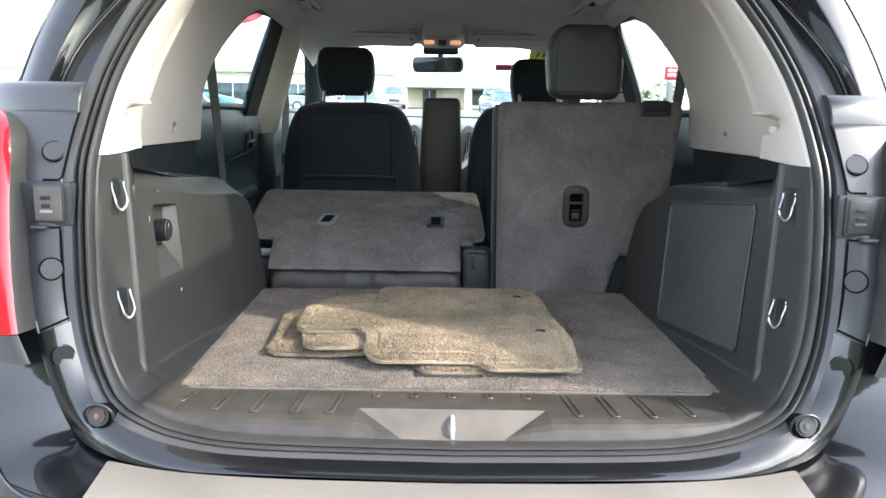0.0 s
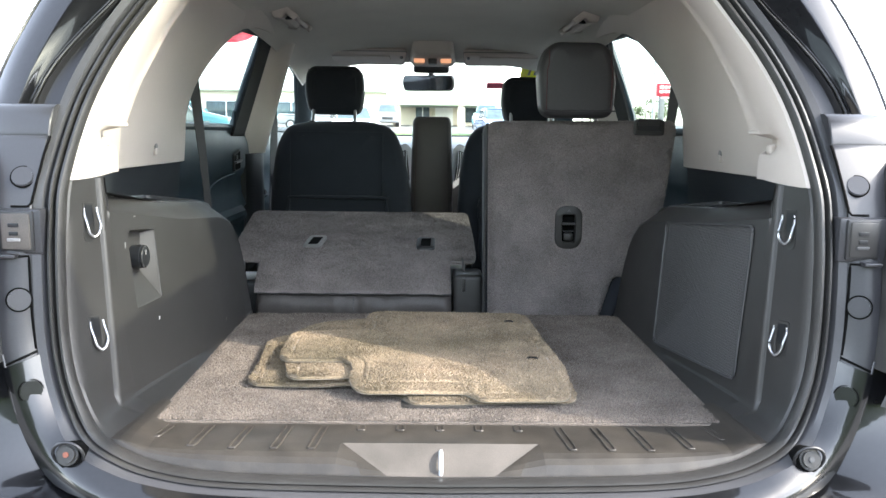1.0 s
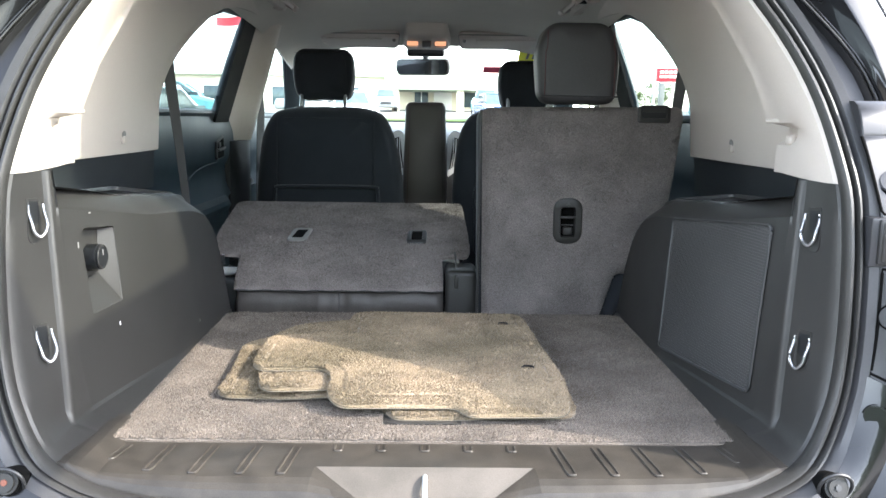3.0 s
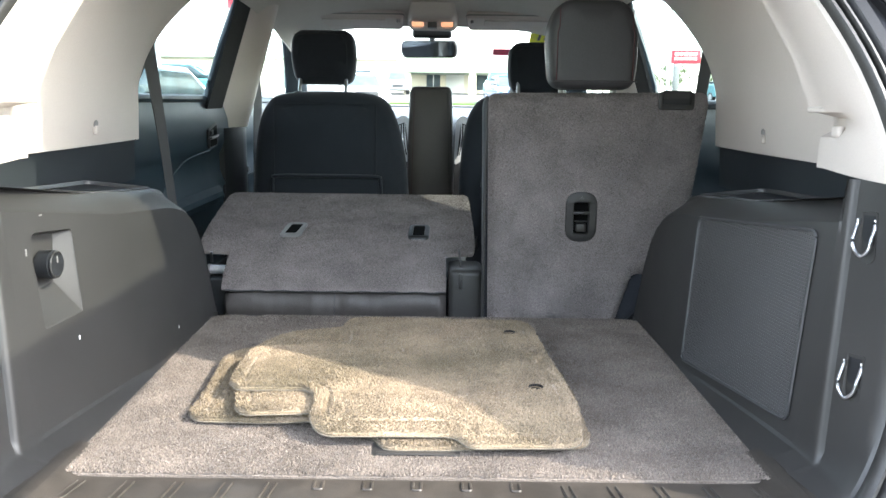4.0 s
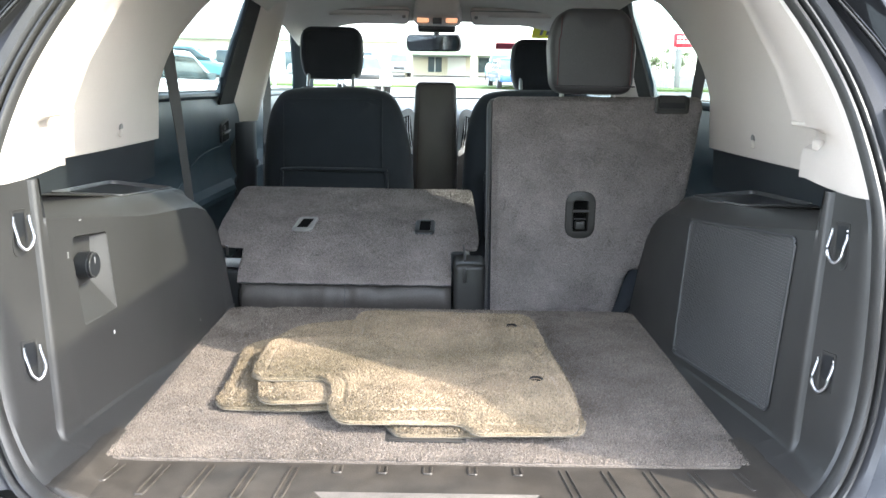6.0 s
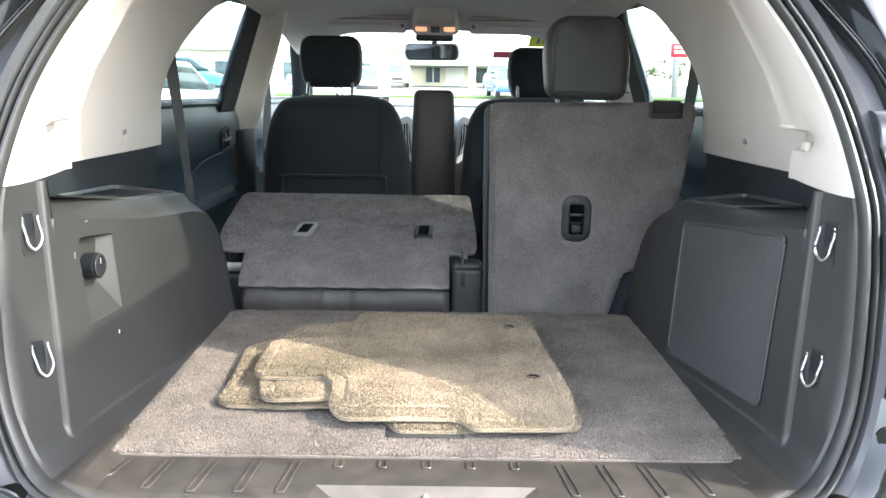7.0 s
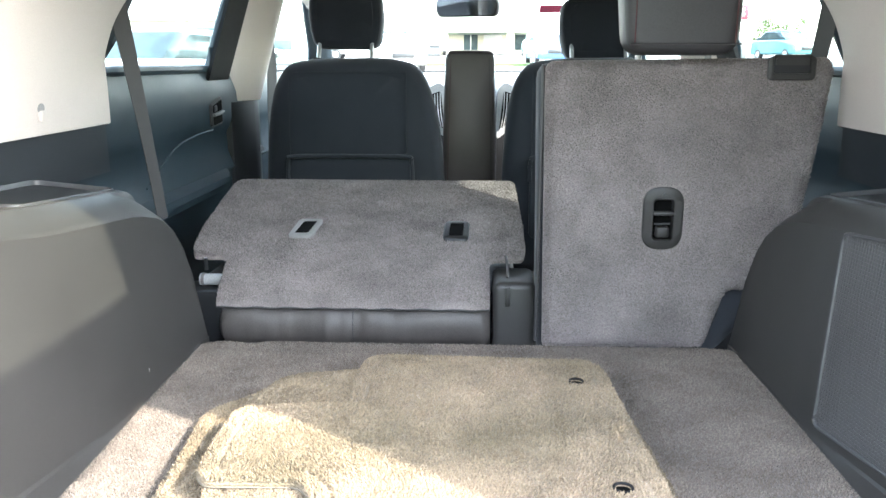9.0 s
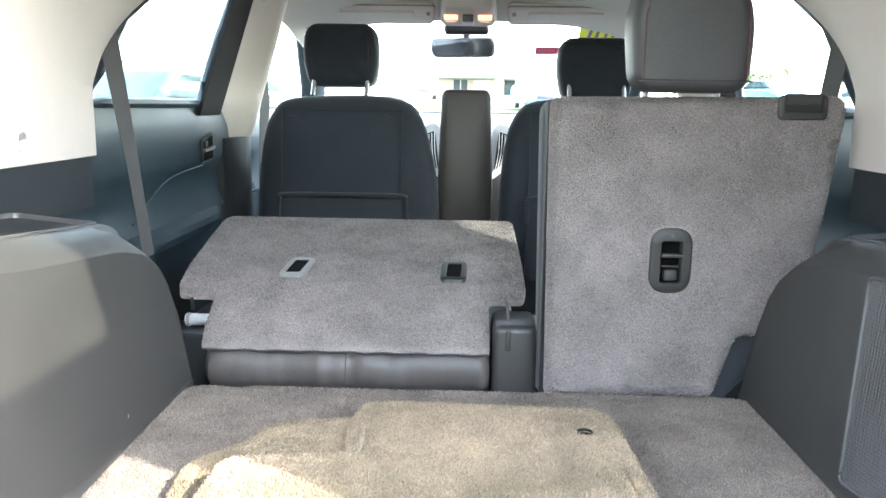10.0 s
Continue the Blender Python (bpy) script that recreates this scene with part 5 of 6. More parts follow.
for cx, cy, sk, m in BEZELS:
    base = rounded(latch_hole(cx, cy, sk, 0.013), 0.014, 4)
    inner = rounded(latch_hole(cx, cy, sk, 0.0), 0.006, 4)
    lip = rounded(latch_hole(cx, cy, sk, 0.010), 0.012, 4)
    r3 = lambda pts, dz: [Vector((p.x, p.y, fold_z(p.x, p.y) + dz)) for p in pts]
    bez = part("latch_bezel", loft([r3(base, -0.004), r3(base, 0.005), r3(lip, 0.008), r3([p.lerp(Vector((cx, cy)), -0.06) for p in inner], 0.008), r3(inner, 0.005)], closed=True), m, fold, "light grey latch bezel" if m is GREY_PLASTIC else "black latch bezel")
    # the hole's shade comes from the near-black lining
    part("latch_well", loft([r3(inner, 0.006), r3(inner, -0.05), r3([Vector((cx, cy)).lerp(p, 0.05) for p in inner], -0.05)], closed=True, caps=True), WELL, bez)
    part("latch_bar", tube([(cx - 0.015, cy + 0.004, fold_z(cx, cy) - 0.018), (cx + 0.015, cy + 0.004, fold_z(cx, cy) - 0.018)], 0.003, 8), GREY_PLASTIC, bez)
part("release_bezel", box(-0.585, -0.525, 2.852, 2.876, 0.938, 0.952, 0.003), GREY_PLASTIC, fold, "grey release lever bezel")
# the rolled vinyl edge under the carpet and the cushion below
rows = []
for k in range(13):
    a = math.pi * (1.05 - 1.0 * k / 12)
    row = []
    for j in range(57):
        x = -0.502 + 0.56 * j / 56
        w = 0.0055 * noise.noise(Vector((x * 16, k * 0.15, 2))) + 0.0030 * noise.noise(Vector((x * 46, k * 0.12, 5))) + 0.004 * math.exp(-((x + 0.215) / 0.008) ** 2) * -1
        e = 0.012 * (1 - math.sqrt(max(0.0, 1 - max(0.0, (abs(x + 0.222) - 0.26) / 0.02) ** 2)))
        r = 0.047 + w - e
        row.append(Vector((x, 2.335 - r * 1.15 * math.sin(a), 0.738 + r * 1.15 * math.cos(a))))
    rows.append(row)
part("rolled_edge", thick(loft(rows), 0.004), ROLL_VINYL, fold, "black vinyl rolled seat edge")
part("edge_seam", tube([Vector((-0.503 + 0.559 * k / 40, 2.2835 + 0.0008 * math.sin(k * 2.1), 0.780 + 0.0012 * math.sin(k * 1.3))) for k in range(41)], 0.0022, 6), VINYL, fold, "stitched vinyl edge")
part("roll_seam", tube([r[28] + Vector((0, -0.0008, 0)) for r in rows[1:-1]], 0.0012, 6), VINYL, fold)
part("cushion", box(-0.60, 0.12, 2.42, 2.86, 0.56, 0.80, 0.03, 3), CLOTH, fold, "dark seat cushion")
part("hinge_tube", tube([(-0.562, 2.37, 0.815), (-0.505, 2.37, 0.815)], 0.0125, 14), SILVER, fold, "bare metal hinge tube")
part("hinge_collar", tube([(-0.558, 2.37, 0.815), (-0.552, 2.37, 0.815)], 0.0145, 14), GREY_PLASTIC, fold)
part("strap_end", tube([(-0.556, 2.392, 0.83), (-0.556, 2.39, 0.858)], 0.004, 8), CHROME, fold, "bright metal hinge pin")
part("side_cover", box(-0.60, -0.50, 2.33, 2.42, 0.62, 0.80, 0.012), DARK_PLASTIC, fold)
brk = part("pivot_cover", box(0.064, 0.150, 2.285, 2.42, 0.55, 0.838, 0.014, 3), BLACK_PLASTIC, fold, "black plastic pivot cover")
part("pivot_slot", box(0.088, 0.098, 2.281, 2.287, 0.79, 0.83, 0.002), BLACK_PLASTIC, brk)
part("release_cord", tube(spline([(0.093, 2.30, 0.845), (0.091, 2.32, 0.872), (0.09, 2.36, 0.875)], 4), 0.003, 6), STRAP, brk)

# ---- the upright seat ----
up = thing("upright_rear_seat", (0.40, 2.27, 0.60), "upright rear seat with dark grey carpeted back and a tall headrest", "car seat")


def seat_face(x, z, d):
    return Vector((x, 2.215 + 0.012 * (1.28 - z) / 0.5 + d, z))


so = [(0.150, 1.272), (0.652, 1.278), (0.660, 1.255), (0.640, 1.06), (0.605, 0.848), (0.506, 0.845), (0.470, 0.728), (0.160, 0.725)]
outline = rounded([Vector(p) for p in so], [0.022, 0.014, 0.02, 0.1, 0.02, 0.012, 0.012, 0.006], 4)
latch_open = [tuple(p) for p in rect(0.355, 0.397, 0.942, 1.023, 0.006, 3)]
face = slab([(p.x, p.y) for p in outline], lambda x, z: 0.0, 0.022, 0.014, 0.009, holes=[latch_open], bump=0.0010, seed=4.0)
for v in face.verts:
    v.co = seat_face(v.co.x, v.co.y, -v.co.z)
bmesh.ops.recalc_face_normals(face, faces=face.faces[:])
pile("carpet_nap", outline, [rect(0.335, 0.416, 0.923, 1.048, 0.03, 4), rect(0.540, 0.625, 1.237, 1.29)], lambda x, z: seat_face(x, z, -0.0008), (0, -1, 0), 0.0026, 0.0021, up, SEAT_CARPET, 22, 0.009)
part("seat_back", face, SEAT_CARPET, up, "dark grey carpeted seat back")
so2 = [(0.140, 1.268), (0.655, 1.27), (0.664, 1.22), (0.62, 0.85), (0.50, 0.70), (0.150, 0.70)]
part("front_upholstery", pillow(rounded([Vector(p) for p in so2], 0.03, 4), 0.015, 0.13, 0.03, seat_face), CLOTH, up, "black cloth upholstery")
part("side_piping", tube([seat_face(0.147, 1.265 - 0.53 * k / 10, 0.012) for k in range(11)], 0.004, 8), VINYL, up)
def face_frame(outer, inner, proud, bev):
    """A raised ring on the seat's back between two outlines."""
    oc = sum(outer, Vector((0, 0))) / len(outer)
    ring = lambda pts, d: [seat_face(p.x, p.y, d) for p in pts]
    small = [p + (oc - p).normalized() * bev for p in outer]
    lip = [p + (p - oc).normalized() * bev * 0.6 for p in inner]
    return loft([ring(outer, 0.002), ring(outer, -proud + bev * 0.7), ring(small, -proud), ring(lip, -proud), ring(inner, -proud + bev * 0.7), ring(inner, 0.012)], closed=True)


lat = part("latch_plate", face_frame(rect(0.338, 0.413, 0.926, 1.045, 0.034, 8), rect(0.358, 0.394, 0.945, 1.020, 0.007, 8), 0.006, 0.004), BLACK_PLASTIC, up, "black plastic latch plate")
# black plate behind the opening paints its shade
part("latch_well", plate(rect(0.357, 0.395, 0.944, 1.021), seat_face, 0.016, 0.012, 0.0), WELL, lat)
part("latch_bar", box(0.3565, 0.3955, 2.2105, 2.2255, 0.992, 0.999, 0.002), BLACK_PLASTIC, lat)
part("latch_tab", box(0.364, 0.388, 2.213, 2.232, 0.949, 0.970, 0.004, 3), BLACK_PLASTIC, lat)
part("latch_tab", tube([seat_face(0.361, 0.975, -0.002), seat_face(0.391, 0.975, -0.002)], 0.002, 6), GREY_TRIM, lat)
part("latch_arrow", plate([Vector(q) for q in ((0.370, 1.028), (0.382, 1.028), (0.376, 1.036))], seat_face, -0.005, -0.0068, 0.0), GREY_TRIM, lat)
rel = part("release_bezel", face_frame(rect(0.541, 0.624, 1.238, 1.279, 0.008, 4), rect(0.551, 0.614, 1.250, 1.281, 0.004, 4), 0.006, 0.003), BLACK_PLASTIC, up, "black release lever bezel")
part("release_lever", plate(rect(0.551, 0.614, 1.250, 1.280, 0.003, 3), seat_face, 0.004, -0.0025, 0.0), DARK_PLASTIC, rel)
part("lever_tab", plate(rect(0.553, 0.612, 1.264, 1.277, 0.003, 3), seat_face, -0.002, -0.0065, 0.001), BLACK_PLASTIC, rel)
part("lower_cover", box(0.485, 0.60, 2.250, 2.40, 0.55, 0.842, 0.012), MATTE_BLACK, up, "black lower hinge cover")
ho = [(0.288, 1.281), (0.478, 1.281), (0.484, 1.40), (0.458, 1.478), (0.302, 1.478), (0.276, 1.41)]
hr = part("headrest", pillow(rounded([Vector(p) for p in ho], [0.036, 0.036, 0.05, 0.036, 0.036, 0.05], 6), -0.055, 0.05, 0.022, lambda x, z, d: Vector((x, 2.225 + d, z)), dome=0.001), VINYL, up, "black vinyl headrest with red stitching")
for x in (0.298, 0.468):
    part("stitching", tube([Vector((x + (0.004 if x < 0.4 else -0.004) * (k > 8), 2.168 + 0.002 * abs(k - 6) / 6, 1.302 + 0.155 * k / 12)) for k in range(13)], 0.0012, 5), THREAD, hr)
part("headrest_seam", tube([Vector((0.29 + 0.19 * k / 10, 2.172 - 0.002, 1.30)) for k in range(11)], 0.0018, 6), VINYL, hr)
for x in (0.32, 0.445):
    part("headrest_post", tube([(x, 2.25, 1.25), (x, 2.25, 1.32)], 0.006, 10), CHROME, up)


# ---- front seats ----
def front_seat(cx, shift, drop, label):
    t = thing("front_seat", (cx, 3.45, 0.45), label, "car seat", group="front seats")
    rec = lambda x, z, d: Vector((cx + x, 3.30 + 0.16 * (1.27 - z) / 0.6 * -0.35 + d, z))
    o = [(-0.29, 0.60), (-0.290, 0.90), (-0.272, 1.13), (-0.235, 1.235), (-0.17, 1.272), (0.0, 1.280), (0.13, 1.276), (0.215, 1.235), (0.265, 1.09), (0.288, 0.90), (0.29, 0.60)]
    ol = [Vector((p.x, p.y)) for p in spline([Vector((*q, 0)) for q in o], 4)]
    back = pillow(ol, 0.0, 0.15, 0.055, rec, dome=0.012, levels=5)
    part("backrest", back, CLOTH, t, "black cloth backrest shell")
    for x in (-0.20, 0.17):
        part("back_seam", tube([rec(x, 1.235 - 0.34 * k / 8, -0.010) for k in range(9)], 0.0016, 6), CLOTH, t)
    part("back_seam", tube([rec(-0.20 + 0.37 * k / 10, 1.238, -0.0075) for k in range(11)], 0.0016, 6), CLOTH, t)
    pk = rounded([Vector(p) for p in ((-0.205, 0.72), (-0.205, 0.975), (0.19, 0.975), (0.19, 0.72))], 0.025, 5)
    part("map_pocket", pillow(pk, -0.022, 0.0, 0.006, rec), CLOTH, t, "black map pocket")
    lip = [rec(-0.205, 0.90, -0.02), rec(-0.203, 0.96, -0.023), rec(-0.185, 0.976, -0.024), rec(0.0, 0.978, -0.026), rec(0.17, 0.976, -0.024), rec(0.188, 0.96, -0.023), rec(0.19, 0.90, -0.02)]
    part("pocket_lip", tube(spline(lip, 5), 0.007, 8), CLOTH, t)
    ho = [(-0.108, 1.308), (0.105, 1.308), (0.120, 1.40), (0.112, 1.48), (0.088, 1.508), (-0.095, 1.508), (-0.122, 1.48), (-0.128, 1.40)]
    hl = rounded([Vector(p) for p in ho], [0.034, 0.034, 0.06, 0.04, 0.03, 0.03, 0.04, 0.06], 5)
    h = part("headrest", pillow(hl, 0.0, 0.11, 0.028, lambda x, z, d: Vector((cx + shift + x, 3.42 + d, z - drop)), dome=0.008), CLOTH, t, "black cloth headrest")
    part("headrest_seam", tube([Vector((cx + shift + p.x * 0.93, 3.422, 1.408 - drop + (p.y - 1.408) * 0.93)) for p in hl], 0.0012, 6, closed=True), CLOTH, h)
    part("headrest_seam", tube([Vector((cx + shift - 0.110 + 0.214 * k / 8, 3.4195, 1.490 - drop + 0.004 * math.sin(math.pi * k / 8))) for k in range(9)], 0.0014, 6), DARK_PLASTIC, h)
    for x in (-0.089, 0.084):
        part("headrest_post", tube([(cx + shift + x, 3.378, 1.24), (cx + shift + x, 3.43, 1.33)], 0.0068, 10), SILVER, t)
        part("post_sleeve", tube([(cx + shift + x, 3.378, 1.270), (cx + shift + x, 3.38, 1.277)], 0.017, 12), DARK_PLASTIC, t)
    part("seat_cushion", box(cx - 0.27, cx + 0.27, 3.42, 3.98, 0.55, 0.76, 0.05, 3), CLOTH, t, "black cloth cushion")
    return t


front_seat(-0.37, -0.037, 0.0, "black cloth front seat with map pocket and headrest beside the console")
front_seat(0.395, 0.02, 0.035, "black cloth front seat, half hidden behind the upright rear seat")

con = thing("centre_console", (0.0, 3.5, 0.45), "black vinyl console with its padded armrest lid raised upright", "console")
cf = lambda x, z, d: Vector((x, 3.40 + d, z))
co = [(-0.090, 0.78), (-0.0915, 1.0), (-0.083, 1.285), (-0.070, 1.304), (0.066, 1.304), (0.078, 1.285), (0.0875, 1.0), (0.087, 0.78)]
lid = part("armrest_lid", pillow([Vector((p.x, p.y)) for p in rounded([Vector(q) for q in co], 0.014, 3)], 0.0, 0.085, 0.014, cf, dome=0.006), CONSOLE_VINYL, con, "raised padded armrest lid")
for x0, x1 in ((-0.0745, -0.064), (0.072, 0.060)):
    part("stitching", tube([cf(x0 + (x1 - x0) * k / 8, 0.88 + 0.40 * k / 8, -0.002) for k in range(9)], 0.0008, 5), THREAD if x0 < 0 else VINYL, lid)
part("console_body", box(-0.11, 0.105, 3.42, 4.2, 0.45, 0.80, 0.03, 3), DARK_PLASTIC, con)

# ---- dashboard ----
dash = thing("dashboard", (0.0, 4.3, 0.9), "dark grey dashboard with a silver centre stack and louvred vents", "dashboard")
prof = [(4.02, 0.62), (4.0, 0.80), (3.99, 0.95), (4.02, 1.06), (4.07, 1.13), (4.14, 1.165), (4.30, 1.195), (4.5, 1.213), (4.66, 1.217)]
rows = [[S(1, h, y + 0.05 * (h / 0.72) ** 2 * -0.3, z) for h in (-0.74, -0.5, -0.25, -0.1, 0, 0.1, 0.25, 0.5, 0.74)] for y, z in spline([Vector((y, z)) for y, z in prof], 3)]
part("dash_top", thick(loft(rows), 0.006), DARK_PLASTIC, dash)
for sd in (-1, 1):
    bz = [Vector(p) for p in ((0.095, 0.96), (0.185, 1.03), (0.20, 1.15), (0.13, 1.19), (0.10, 1.16))]
    pl = lambda u, v, d: Vector((sd * u, 3.985 + 0.25 * max(0, v - 1.06) + d, v))
    fascia = part("vent_surround", plate(rounded(bz, 0.02, 4), pl, 0.0, -0.02, 0.004), SILVER, dash, "silver centre stack wing")
    va = [Vector(p) for p in ((0.108, 1.0), (0.150, 1.035), (0.168, 1.14), (0.125, 1.155))]
    # solid black plate draws the shade of the vent's mouth
    vent = part("vent_opening_shade", plate(rounded(va, 0.012, 4), pl, -0.019, -0.024, 0.002), WELL, fascia)
    for k in range(4):
        u0, u1 = 0.114 + 0.010 * k, 0.128 + 0.011 * k
        part("vent_slat", tube(spline([pl(u0, 1.005 + 0.008 * k, -0.026), pl((u0 + u1) / 2 + 0.004, 1.075, -0.027), pl(u1, 1.150 - 0.004 * k, -0.026)], 4), 0.0018, 6), SILVER, vent)
part("windscreen_seal", tube([S(1, h, 4.64 - 0.015 * (h / 0.72) ** 2, 1.2185) for h in (-0.72, -0.5, -0.25, 0, 0.25, 0.5, 0.72)], 0.006, 6), MATTE_BLACK, dash)
part("centre_screen", box(-0.09, 0.09, 3.975, 4.0, 0.98, 1.10, 0.006), DARK_PLASTIC, dash)
wheel = thing("steering_wheel", (-0.38, 3.93, 0.9), "black steering wheel behind the driver's seat", "steering wheel")
q = Matrix.Translation((-0.375, 3.86, 1.06)) @ Matrix.Rotation(radians(-62), 4, "X")
part("wheel_rim", turned(tube([(0.19 * math.cos(a), 0.19 * math.sin(a), 0) for a in [2 * math.pi * k / 40 for k in range(40)]], 0.015, 10, closed=True), q), VINYL, wheel)
part("wheel_hub", turned(box(-0.08, 0.08, -0.06, 0.06, -0.02, 0.02, 0.018, 3), q), DARK_PLASTIC, wheel)
for x0, x1 in ((-0.18, -0.06), (0.06, 0.18)):
    part("wheel_spoke", turned(box(x0, x1, -0.018, 0.018, -0.008, 0.008, 0.004), q), SILVER, wheel)
part("column", tube([(-0.375, 3.88, 1.05), (-0.375, 4.08, 0.95)], 0.04, 14), DARK_PLASTIC, wheel)

# ---- roof fittings ----
oc = thing("overhead_console", (0.0, 3.75, 1.60), "beige overhead console with two lit amber reading lamps", "roof console")
of = lambda x, y, d: Vector((x, y, 1.585 + 0.09 * (3.75 - y) - d))
part("console_shell", pillow(rounded([Vector(p) for p in ((-0.088, 3.56), (0.083, 3.56), (0.103, 3.78), (0.095, 3.86), (-0.098, 3.86), (-0.108, 3.78))], 0.025, 4), 0.0 - 0.07, 0.035, 0.02, of), BEIGE, oc)
for x in (-0.062, 0.056):
    l = part("reading_lamp", box(x - 0.024, x + 0.024, 3.637, 3.70, 1.541, 1.567, 0.010, 3), AMBER, oc, "lit amber reading lamp")
    part("lamp_surround", tube([(x + 0.027 * a, 3.643 + 0.002 * abs(b), 1.553 + 0.0125 * b) for a, b in ((-1, -0.6), (-0.8, -1), (0.8, -1), (1, -0.6), (1, 0.6), (0.8, 1), (-0.8, 1), (-1, 0.6))], 0.002, 6, closed=True), GREY_PLASTIC, l)
part("switch", box(-0.022, 0.016, 3.633, 3.70, 1.537, 1.567, 0.004), GREY_TRIM, oc)
for sd in (-1, 1):
    v = thing("sun_visor", S(sd, 0.33, 3.74, 1.58), "folded beige sun visor with a mirror flap", "sun visor", group="sun visors")
    vf = lambda x, y, d: S(sd, x, y, 1.580 + 0.17 * (3.74 - y) - d)
    vo = rounded([Vector(p) for p in ((0.125, 3.66), (0.57, 3.66), (0.60, 3.72), (0.60, 3.80), (0.57, 3.85), (0.14, 3.86))], 0.02, 4)
    body = part("visor_panel", pillow(vo, -0.014, 0.014, 0.012, vf), BEIGE, v)
    fp = rounded([Vector(p) for p in ((0.20, 3.685), (0.46, 3.685), (0.46, 3.76), (0.20, 3.76))], 0.008, 3)
    part("mirror_flap", pillow(fp, 0.013, 0.020, 0.003, vf), BEIGE, body)
    # grey outline paints the gap shadow round the visor
    part("visor_gap_shade", tube([vf(q.x, q.y, 0.002) for q in vo], 0.003, 6, closed=True), GREY_PLASTIC, body)
    part("visor_clip", disc(vf(0.15, 3.70, 0.018), 0.007, 0.014, (0, 0, 1), 12, 0.002), GREY_PLASTIC, v)
    # grab handle over the rear door
    g = thing("grab_handle", S(sd, 0.51, 2.97, 1.64), "folded beige grab handle on the roof lining", "grab handle", group="grab handles")
    arm = [Vector(q) for q in ((0.556, 1.634), (0.503, 1.656), (0.462, 1.623), (0.470, 1.608), (0.499, 1.630), (0.514, 1.610), (0.546, 1.614))]
    for y in (2.835, 3.12):
        part("handle_foot", pillow(rounded(arm, 0.005, 3), 0.0, 0.045, 0.005, lambda u, v, d: S(sd, u, y - 0.022 + d, v)), BEIGE, g)
    grip = rounded([Vector((0.508 + (q.x - 0.508) * 0.8, 1.630 + (q.y - 1.630) * 0.8)) for q in arm], 0.004, 3)
    part("handle_grip", loft([[S(sd, q.x, y, q.y) for q in grip] for y in (2.85, 2.95, 3.05, 3.11)], closed=True), BEIGE, g)
    # solid black wedge stands in for the shade in the foot's hollow
    hollow = rounded([Vector(q) for q in ((0.484, 1.612), (0.499, 1.6235), (0.509, 1.611))], 0.002, 3)
    part("foot_hollow_shade", loft([[S(sd, q.x, y, q.y) for q in hollow] for y in (2.822, 2.84)], closed=True, caps=True), MATTE_BLACK, g)
    # belt of the outer rear seat
    b = thing("seat_belt", S(sd, 0.67, 2.36, 1.0), "black seat belt webbing hanging from its roof guide", "seat belt", group="seat belts")
    c0, c1 = S(sd, 0.672, 2.285, 1.437), S(sd, 0.675, 2.45, 0.93)
    rows = []
    for k in range(17):
        p = c0.lerp(c1, k / 16) + Vector((-sd * 0.003 * math.sin(math.pi * k / 16), 0, 0))
        w = 0.025 * (1 - 0.35 * smooth01(k / 12)) * (0.35 + 0.65 * smooth01(k / 0.8))
        d = Vector((-sd * 0.35, 1, 0.1)).normalized()
        rows.append([p - d * w, p - d * w * 0.3, p + d * w * 0.3, p + d * w])
    part("webbing", thick(loft(rows), 0.0015), STRAP, b)
    part("belt_guide", box(*sorted((S(sd, 0.662, 0, 0).x, S(sd, 0.69, 0, 0).x)), 2.285, 2.335, 1.40, 1.414, 0.005), DARK_PLASTIC, b)
part("dome_lamp", box(-0.05, 0.07, 2.63, 2.72, 1.675, 1.70, 0.008, 3), LAMP_WHITE, None, "lit dome lamp in the headliner", category="lamp")

mir = thing("rear_view_mirror", (-0.012, 4.08, 1.49), "black rear-view mirror hanging from the windscreen", "mirror")
mo = rounded([Vector(p) for p in ((-0.122, 1.446), (0.122, 1.446), (0.134, 1.486), (0.126, 1.524), (-0.126, 1.524), (-0.134, 1.486))], 0.018, 4)
mq = Matrix.Translation((-0.026, 4.08, 1.483)) @ Matrix.Rotation(radians(-13), 4, "Z") @ Matrix.Rotation(radians(4), 4, "X") @ Matrix.Translation((0, -4.08, -1.487))
mf = lambda x, z, d: mq @ Vector((x, 4.08 + d, z))
part("mirror_shell", pillow(mo, 0.0, 0.045, 0.008, mf), DARK_PLASTIC, mir)
part("mirror_face", plate([Vector((p.x * 0.94, 1.487 + (p.y - 1.487) * 0.84)) for p in mo], mf, 0.0, -0.0015, 0.0), MIRROR, mir, "silvered mirror glass")
part("mirror_stem", tube([(-0.01, 4.11, 1.50), (-0.01, 4.06, 1.56)], 0.014, 10), DARK_PLASTIC, mir)
part("sensor_cover", box(-0.096, 0.078, 3.97, 4.04, 1.525, 1.562, 0.012, 3), DARK_PLASTIC, mir)

